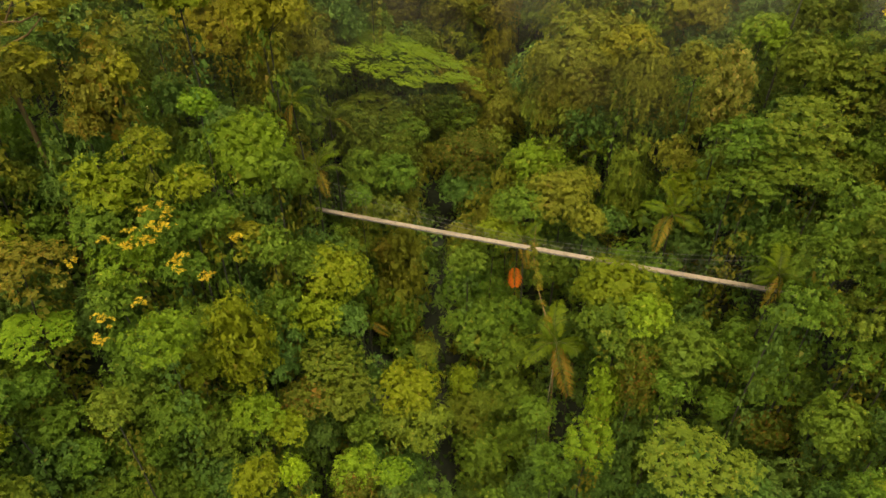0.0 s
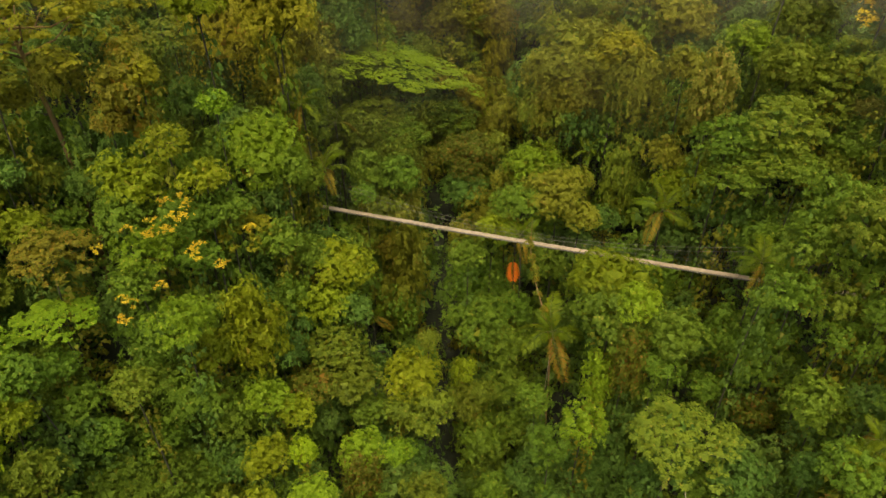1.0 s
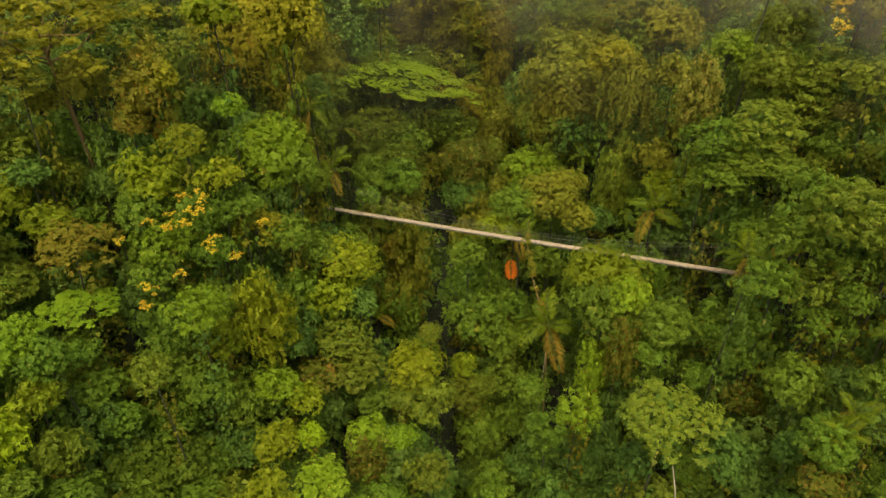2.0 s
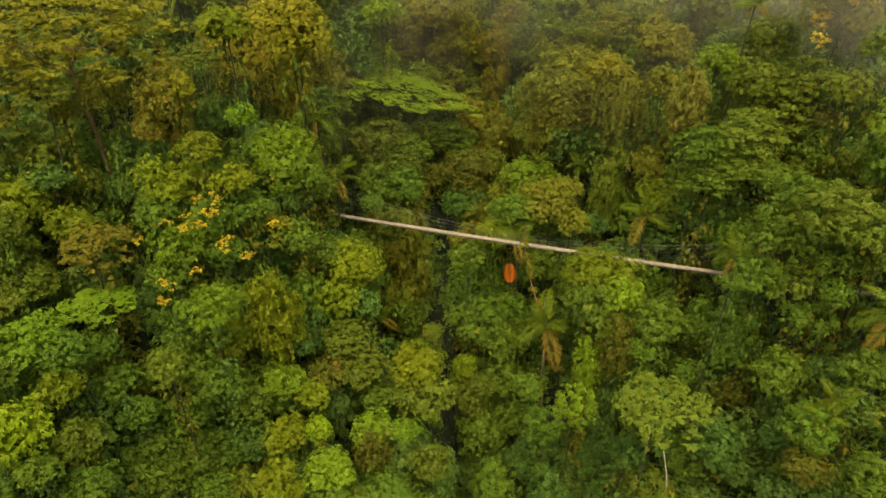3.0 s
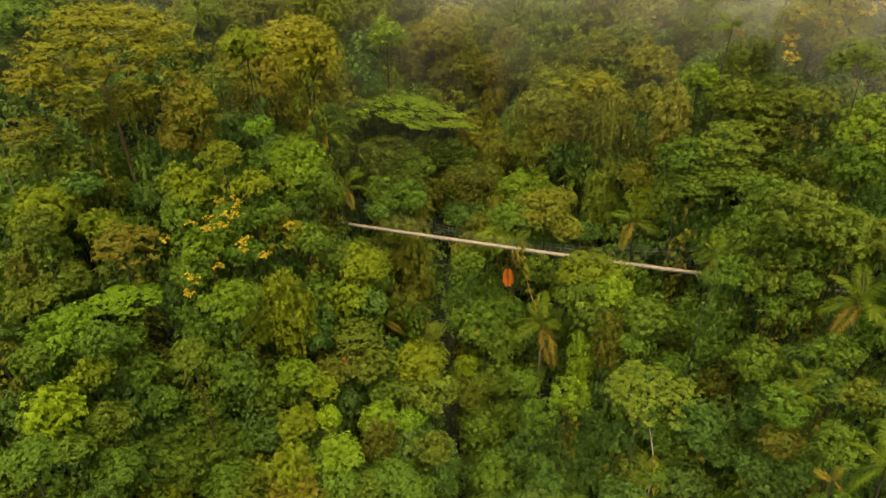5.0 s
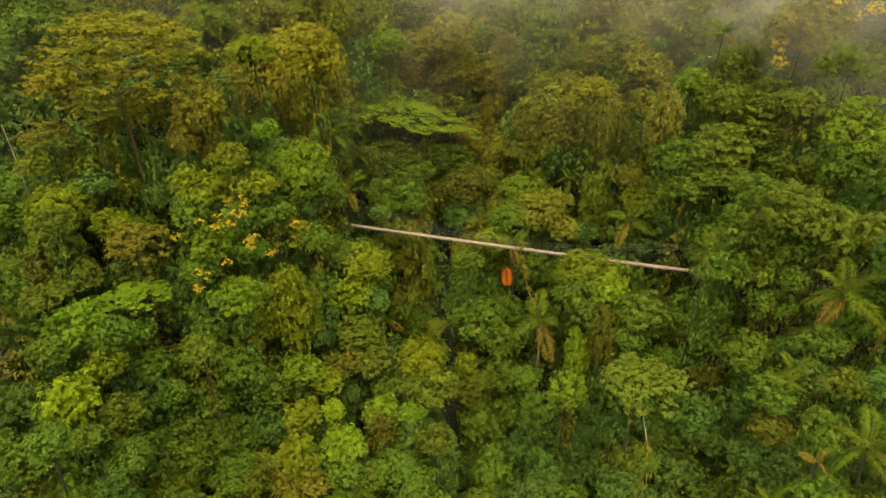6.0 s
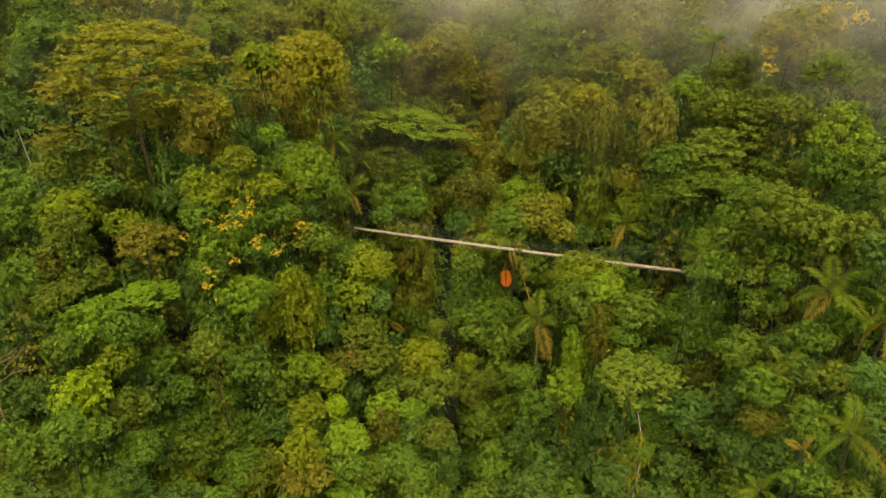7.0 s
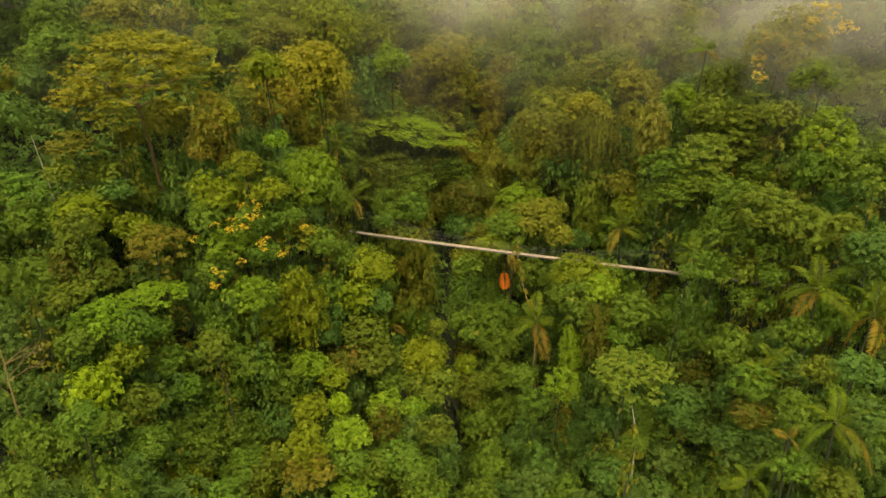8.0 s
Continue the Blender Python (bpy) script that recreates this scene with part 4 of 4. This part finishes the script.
# ---- bare and half-dead trees ----
def bare_tree(points, radius, twigs, mat, label, tufts=0, seed=1):
    """A dead stem through the points, with forked twigs near its top and, perhaps, tufts of epiphytes."""
    rng = random.Random(seed)
    pts = [Vector(p) for p in points]
    tree = new("bare_tree")
    tree.location = pts[0]
    tagged(tree, label, "tree", "bare trees")
    loc = [p - pts[0] for p in pts]
    k = len(loc) - 1
    v, f = tube(loc, [radius * (1 - 0.75 * i / k) for i in range(k + 1)], 7)
    part("trunk", mesh_of("trunk", v, f, [mat], True), tree)
    tall = (loc[-1] - loc[0]).length
    for i in range(twigs):
        q = rng.uniform(0.5, 1.0) * k
        a = loc[min(int(q), k - 1)].lerp(loc[min(int(q) + 1, k)], q - min(int(q), k - 1))
        ang = rng.uniform(0, 6.28)
        d = Vector((math.cos(ang), math.sin(ang), rng.uniform(0.1, 0.9))).normalized() * min(tall, 16.0) * rng.uniform(0.14, 0.28)
        e = d + Vector((rng.uniform(-1, 1), rng.uniform(-1, 1), 0.4)) * tall * 0.06
        v, f = tube([a, a + d * 0.55, a + e], [radius * 0.32, radius * 0.22, radius * 0.08], 5)
        w, g = tube([a + d * 0.55, a + d * 0.75 + Vector((-d.y, d.x, 0.5 * d.z)) * 0.45], [radius * 0.18, radius * 0.06], 4)
        f += [tuple(j + len(v) for j in face) for face in g]
        v += w
        part("branch", mesh_of("branch", v, f, [mat], True), tree)
    for i in range(tufts):
        q = rng.uniform(0.25, 0.95) * k
        a = loc[min(int(q), k - 1)].lerp(loc[min(int(q) + 1, k)], q - min(int(q), k - 1))
        gen = np.random.default_rng(seed * 50 + i)
        size = rng.uniform(0.22, 0.55)
        a = a + Vector((rng.uniform(-1, 1), rng.uniform(-1, 1), rng.uniform(-1.6, 0.6))) * size * 0.7
        quads = clump_leaves(np.array([0, 0, 0.001]), size, int(90 * size), 0.5, 0.16, gen, up=0.2, loose=0.9, flat=rng.uniform(0.7, 1.8), droop=0.3)
        t = part("epiphyte_tuft", crown_mesh("epiphyte_tuft", quads, []), tree, Matrix.Translation(a), "yellowish epiphyte tuft")
        t.data.materials[0] = LEAF[("gold", "rust", "olive")[i % 3]]
    return tree


bare_tree([(14.2, 54.0, land(14.2, 54.0) - 0.3), (13.4, 54.6, 33.0), (12.6, 56.0, 36.6), (11.4, 58.6, 40.2), (10.8, 60.8, 43.6), (10.9, 62.0, 47.2)], 0.12, 0, TAN_BARK,
          "half-dead leaning tree overgrown with yellow epiphytes beside the bridge", 34, 3)
bare_tree([(-56.0, 54.5, land(-56.0, 54.5) - 0.3), (-56.2, 54.5, 60.0), (-56.8, 54.8, 66.0)], 0.15, 1, PALE_BARK, "pale bare dead tree stem", 0, 4)
dead_tree = bare_tree([(-47.2, 24.6, land(-47.2, 24.6) - 0.3), (-47.7, 25.6, 43.6), (-48.2, 26.4, 46.1), (-48.5, 27.2, 48.5), (-49.2, 28.2, 50.8)], 0.11, 3, TAN_BARK,
                      "bare grey tree with a tangle of dead branches", 0, 6)
for at, way, bend in (((-48.3, 26.7, 46.7), (2.9, 2.3, 2.7), 0.1), ((-48.1, 26.7, 46.4), (3.4, 1.5, 1.3), 0.25), ((-48.4, 27.0, 48.2), (3.7, 2.0, 0.7), 0.3),
                      ((-48.4, 27.1, 48.2), (2.7, 1.7, 1.5), 0.2), ((-48.0, 26.0, 44.8), (-0.8, -0.8, 2.5), 0.0), ((-48.2, 26.4, 46.1), (-0.7, -1.1, 2.3), 0.1)):
    foot, d = Vector(at) - dead_tree.location, Vector(way)
    knee = foot + d * 0.5 + Vector((0, 0, bend))
    v, f = tube([foot, knee, foot + d], [0.05, 0.035, 0.012], 5)
    for u, turn in ((0.35, 0.5), (0.6, -0.6), (0.8, 0.4)):
        a = foot + d * u + Vector((0, 0, bend * 0.8))
        w, g = tube([a, a + Vector((d.x - turn * d.y, d.y + turn * d.x, d.z + 1.2 * turn)) * 0.3], [0.03, 0.01], 4)
        f += [tuple(k + len(v) for k in face) for face in g]
        v += w
    part("branch", mesh_of("branch", v, f, [TAN_BARK], True), dead_tree)
bare_tree([(22.6, 27.6, land(22.6, 27.6) - 0.3), (21.4, 27.5, 36.6), (21.0, 27.3, 38.6), (20.6, 28.2, 40.9)], 0.12, 0, PALE_BARK, "pale slender trunk below a drooping crown", 0, 8)
bare_tree([(29.5, 33.5, land(29.5, 33.5) - 0.3), (29.5, 33.4, 33.0), (29.0, 33.2, 35.2)], 0.07, 4, PALE_BARK, "small pale dead tree with forked twigs", 0, 9)


# ---- yellow blossom ----
def blossom(tree, x, y, z, size, seed):
    gen = np.random.default_rng(seed)
    tips = gen.normal(size=(9, 3)) * size * np.array([0.42, 0.42, 0.3])
    quads = sprigs(tips, unit(tips + np.array([0, 0, size])), size * 0.5, gen, 6, lift=0.9, droop=0.05, width=0.5)
    fl = part("blossom", crown_mesh("blossom", quads, []), tree,
              Matrix.Translation(Vector((x, y, z)) - tree.location), "bright yellow flower cluster")
    fl.data.materials[0] = LEAF["flower"]


near_bloom = plant("round", -28.6, 53.6, 53.2, 3.6, "spring", 1.1)
near_bloom["label"] = "green broadleaf tree dotted with bright yellow flower clusters"
for i, (x, y, z) in enumerate([
        (-26.2, 50.1, 57.8), (-27.5, 49.5, 57.5), (-25.9, 49.8, 56.8), (-25.8, 49.4, 55.9), (-27.2, 49.0, 56.1), (-28.7, 48.2, 55.9),
        (-31.0, 47.0, 55.5), (-29.0, 47.6, 54.9), (-28.0, 48.2, 55.1), (-27.1, 48.4, 54.7), (-33.6, 45.2, 54.5), (-24.8, 48.3, 53.0),
        (-25.7, 47.8, 52.6), (-24.9, 47.6, 51.7), (-22.9, 47.8, 50.9), (-19.8, 50.5, 54.0), (-26.3, 41.5, 53.1), (-28.6, 40.0, 52.3),
        (-29.3, 38.9, 51.2)]):
    for k in range(2):
        blossom(near_bloom, x + 0.6 * math.sin(i * 3.1 + k * 2.2) * (k > 0), y, z + 0.5 * math.cos(i * 1.7 + k * 2.5) * (k > 0),
                (0.48, 0.34)[k] + 0.16 * (i * 37 % 10) / 10, 300 + 4 * i + k)
far_bloom = plant("round", 51.0, 70.5, 73.5, 6.4, "olive", 1.0)
far_bloom["label"] = "tall tree flowering yellow on the misty hillside"
bloom_dice = random.Random(8)
for i, (x, y, z) in enumerate([
        (47.1, 69.7, 75.4), (47.9, 69.4, 76.0), (46.3, 69.7, 73.0), (47.0, 68.9, 70.2), (51.8, 67.6, 77.7), (52.1, 67.5, 78.3),
        (51.3, 67.7, 76.4), (53.6, 66.4, 76.0), (55.0, 65.7, 76.9), (53.8, 66.7, 79.1), (55.8, 65.3, 77.3), (46.1, 69.6, 71.7),
        (50.5, 68.0, 75.2), (52.5, 67.4, 79.5), (48.9, 68.7, 74.7)]):
    for k in range(4):
        blossom(far_bloom, x + bloom_dice.uniform(-0.9, 0.9), y - 1.5 + bloom_dice.uniform(-0.5, 0.5), z + bloom_dice.uniform(-0.8, 0.8),
                bloom_dice.uniform(0.45, 0.85), 500 + 4 * i + k)


# ---- lower storey: nearest trees one by one, the rest of the woods as one mass ----
fill = random.Random(21)
spots = np.array(STANDING)
# shade of the canopy gaps is put into these mostly dark leaf colours
shade_tints = ["dark", "dark", "green", "dark", "green"]
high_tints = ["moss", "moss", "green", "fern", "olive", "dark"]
near_trees, far_trees = [], []
HOLLOWS = [(30.4, 55.0, 41.9), (-3.5, 90.3, 39.0), (28.5, 79.3, 48.8), (44.0, 61.1, 53.7), (40.2, 40.5, 43.9), (-35.7, 41.7, 35.8),
           (-1.3, 73.4, 28.0), (-1.0, 66.0, 26.0), (-1.3, 60.0, 25.0), (20.7, 43.6, 37.3), (23.1, 37.8, 40.0), (-29.0, 43.7, 29.0),
           (-35.2, 40.8, 42.2), (-27.2, 39.4, 46.1), (23.0, 44.2, 35.9), (28.1, 46.4, 37.3), (-0.1, 51.8, 18.8), (-7.3, 36.4, 29.9), (0.4, 49.9, 32.8)]
gy_ = -60.0
while gy_ < 330:
    inner = 12 < gy_ < 112
    pitch = 5.6 if inner else (7.5 if 0 < gy_ < 170 else 11.0)
    gx_ = -(75 + max(0.0, gy_) * 0.75)
    while gx_ < 75 + max(0.0, gy_) * 0.75:
        x, y = gx_ + fill.uniform(-0.42, 0.42) * pitch, gy_ + fill.uniform(-0.42, 0.42) * pitch
        gx_ += pitch
        d = np.hypot(spots[:, 0] - x, spots[:, 1] - y)
        w = 1 / (d * d + 6) ** 2
        around = float((w * spots[:, 2]).sum() / w.sum())
        r = fill.uniform(2.8, 4.2) * pitch / 5.6
        floor_z = land(x, y)
        if d.min() < 14:
            z = min(around - (fill.uniform(6.5, 12.0) if y < 80 else fill.uniform(4.0, 8.0)), floor_z + 30)
            i = int(d.argmin())
            if d[i] < spots[i, 3]:
                z = min(z, spots[i, 2] - (6.0 if y < 80 else 4.5))
        else:
            z = floor_z + fill.uniform(17, 25)
        if abs(x + 0.2) < 3.6 and 50 < y < 105:
            if abs(x + 0.2) < 1.9:
                continue
            z, r = floor_z + 2.5, 2.2
        for hx, hy, hz in HOLLOWS:
            if math.hypot(x - hx, y - hy) < 5.4:
                z = min(z, hz - 9.0)
        off = (x - 10.9) * 0.306 + (y - 64.0) * 0.952
        by_bridge = -9.0 < off < r + 1.5 and -18 < x < 35
        clear = (36.0 if -9 < x < 16 else 40.5) + 0.6 * max(0.0, -off - 1.0)
        if by_bridge and z + r * 1.1 > clear:
            z = clear - r * 1.1
        if z < floor_z + 2.5:
            z = floor_z + 2.5
            if by_bridge and z + r > clear:
                continue
        (near_trees if inner and abs(x) < 62 else far_trees).append((x, y, z, r))
    gy_ += pitch
thicket = []
for i in range(620):
    y = fill.uniform(14, 150)
    x = fill.uniform(-1, 1) * (50 + y * 0.55)
    z = land(x, y) + fill.uniform(3.0, 6.5)
    r = fill.uniform(3.0, 4.6)
    if abs(x + 0.2) < 3.6 and 50 < y < 105:
        continue
    if z + r < 36 or not (-10 < (x - 10.9) * 0.306 + (y - 64.0) * 0.952 < 6 and -13 < x < 35):
        thicket.append((x, y, z, r))
near_trees.sort(key=lambda q: math.hypot(q[0] * 1.2, q[1] - 50))
for x, y, z, r in near_trees[:295]:
    plant("filler", x, y, z, r, fill.choice(shade_tints if y < 72 else high_tints), fill.uniform(1.2, 1.55), group="lower-storey trees")
far_trees += near_trees[295:] + thicket


def woods_mass(trees):
    """Rest of the forest: many coarse crowns in one mesh, in four shades."""
    shades = ["dark", "green", "olive", "lime"]
    rng = np.random.default_rng(5)
    kinds = []
    for size, count, s in ((0.17, 620, 120), (0.18, 560, 121), (0.16, 680, 122), (0.3, 130, 123), (0.1, 1800, 124), (0.19, 300, 125)):
        me = crown("woods", s, size, count)
        co = np.array([v.co[:] for v in me.vertices])
        kinds.append((co, [list(p.vertices) for p in me.polygons]))
    vs, fs, ms, start = [], [], [], 0
    for x, y, z, r in trees:
        seen = -55 < y < 190 and abs(x) < max(34, (y + 28) * 0.76 + 9) and z > land(x, y) + 8
        close = -50 < y < 30 and abs(x) < 45 and z > land(x, y) + 8
        low = -60 < y < 75 and abs(x) < 70
        co, faces = kinds[4 if close else rng.integers(3) if seen else 5 if low else 3]
        a = rng.uniform(0, 2 * math.pi)
        c, s = math.cos(a), math.sin(a)
        p = np.stack([co[:, 0] * c - co[:, 1] * s, co[:, 0] * s + co[:, 1] * c, co[:, 2] * 1.15], axis=1) * r * 1.2 + np.array([x, y, z])
        vs.append(p)
        fs += [[i + start for i in f] for f in faces]
        # woods nearer than y 110 lean to dark, gap shade put into the mix
        ms += [int(rng.choice(4, p=(0.6, 0.3, 0.1, 0.0) if seen and y < 110 else (0.18, 0.32, 0.32, 0.18) if seen else (0.6, 0.4, 0, 0)))] * len(faces)
        start += len(p)
    me = mesh_of("distant_woods", np.concatenate(vs).tolist(), fs, [LEAF[k] for k in shades])
    me.polygons.foreach_set("material_index", ms)
    return me


woods = new("distant_woods", woods_mass(far_trees))
tagged(woods, "continuous dense rainforest canopy covering the hillsides", "forest", kind="stuff")


def undergrowth_mesh():
    """Broad leaves of shrubs and ferns close above the forest floor."""
    rng = np.random.default_rng(15)
    k = 48000
    x = rng.uniform(-62, 62, k)
    y = rng.uniform(-62, 130, k)
    z = np.array([land(a, b) for a, b in zip(x, y)]) + rng.uniform(0.1, 3.5, k)
    z -= np.where(np.abs(x + 0.2) < 3.0, 2.6, 0.0)
    nrm = unit(rng.normal(size=(k, 3)) * 0.4 + np.array([0, -0.3, 1.0]))
    return crown_mesh("undergrowth", leaf_quads(np.stack([x, y, z], axis=1), nrm, 1.0, 0.5, rng, 0.2), [])


shrubs = new("undergrowth", undergrowth_mesh())
shrubs.data.materials[0] = LEAF["dark"]
tagged(shrubs, "dense green shrubs and ferns on the forest floor", "undergrowth", kind="stuff")


# ---- thin mist that drifts between the trees of the far hillside ----
def mist_material():
    m, n, l = material("thin_mist")
    tex = n.new("ShaderNodeTexCoord")
    cloud = n.new("ShaderNodeTexNoise")
    cloud.inputs["Scale"].default_value = 0.045
    cloud.inputs["Detail"].default_value = 4.0
    cloud.inputs["Roughness"].default_value = 0.55
    cloud.inputs["Distortion"].default_value = 0.5
    l.new(tex.outputs["Object"], cloud.inputs["Vector"])
    wisps = n.new("ShaderNodeMapRange")
    wisps.interpolation_type = "SMOOTHSTEP"
    wisps.inputs["From Min"].default_value = 0.37
    wisps.inputs["From Max"].default_value = 0.63
    wisps.inputs["To Max"].default_value = 0.145
    l.new(cloud.outputs["Fac"], wisps.inputs["Value"])
    at = n.new("ShaderNodeSeparateXYZ")
    l.new(tex.outputs["Object"], at.inputs[0])
    # the mist hangs lower towards the east
    slope = n.new("ShaderNodeMath")
    slope.operation = "MULTIPLY_ADD"
    slope.inputs[1].default_value = 0.25
    l.new(at.outputs["X"], slope.inputs[0])
    l.new(at.outputs["Z"], slope.inputs[2])
    # and fills the mouth of the ravine
    off = n.new("ShaderNodeMath")
    off.operation = "ADD"
    off.inputs[1].default_value = 40.0
    l.new(at.outputs["X"], off.inputs[0])
    away = n.new("ShaderNodeMath")
    away.operation = "ABSOLUTE"
    l.new(off.outputs[0], away.inputs[0])
    mouth = n.new("ShaderNodeMapRange")
    mouth.interpolation_type = "SMOOTHSTEP"
    mouth.inputs["From Max"].default_value = 26.0
    mouth.inputs["To Min"].default_value = 6.5
    mouth.inputs["To Max"].default_value = 0.0
    l.new(away.outputs[0], mouth.inputs["Value"])
    depth = n.new("ShaderNodeMath")
    depth.operation = "ADD"
    l.new(slope.outputs[0], depth.inputs[0])
    l.new(mouth.outputs[0], depth.inputs[1])
    bank = n.new("ShaderNodeMapRange")
    bank.interpolation_type = "SMOOTHSTEP"
    bank.inputs["From Min"].default_value = -11.0
    bank.inputs["From Max"].default_value = 12.0
    l.new(depth.outputs[0], bank.inputs["Value"])
    # distance haze is put onto the sheets as a faint veil over the higher slopes
    veil = n.new("ShaderNodeMapRange")
    veil.interpolation_type = "SMOOTHSTEP"
    veil.inputs["From Min"].default_value = -24.0
    veil.inputs["From Max"].default_value = -6.0
    veil.inputs["To Max"].default_value = 0.09
    l.new(at.outputs["Z"], veil.inputs["Value"])
    most = n.new("ShaderNodeMath")
    most.operation = "MAXIMUM"
    l.new(bank.outputs[0], most.inputs[0])
    l.new(veil.outputs[0], most.inputs[1])
    both = n.new("ShaderNodeMath")
    both.operation = "MULTIPLY"
    l.new(wisps.outputs[0], both.inputs[0])
    l.new(most.outputs[0], both.inputs[1])
    clear = n.new("ShaderNodeBsdfTransparent")
    white = n.new("ShaderNodeBsdfDiffuse")
    white.inputs["Color"].default_value = (0.295, 0.28, 0.205, 1)
    mix = n.new("ShaderNodeMixShader")
    l.new(both.outputs[0], mix.inputs[0])
    l.new(clear.outputs[0], mix.inputs[1])
    l.new(white.outputs[0], mix.inputs[2])
    o = n.new("ShaderNodeOutputMaterial")
    l.new(mix.outputs[0], o.inputs["Surface"])
    return m


def mist_mesh():
    """Six loose curtains of drifting mist, one behind another."""
    v, f = [], []
    for layer in range(6):
        n0 = len(v)
        for j in range(21):
            for i in range(41):
                x, z = (i / 20 - 1) * 120, (j / 20) * 60 - 30
                v.append((x, -30 + 11 * layer + 0.3 * z + 5 * noise.noise((x * 0.04, z * 0.06, 4.0 + 3 * layer)) - 1.05 * max(0.0, x + 12), z))
        for j in range(20):
            for i in range(40):
                a = n0 + j * 41 + i
                f.append((a, a + 1, a + 42, a + 41))
    return mesh_of("mist", v, f, [mist_material()], True)


mist = new("mist", mist_mesh())
mist.location = (45.0, 105.0, 70.0)
mist.visible_shadow = False
tagged(mist, "thin drifting grey mist over the wooded hillside", "mist", kind="stuff")
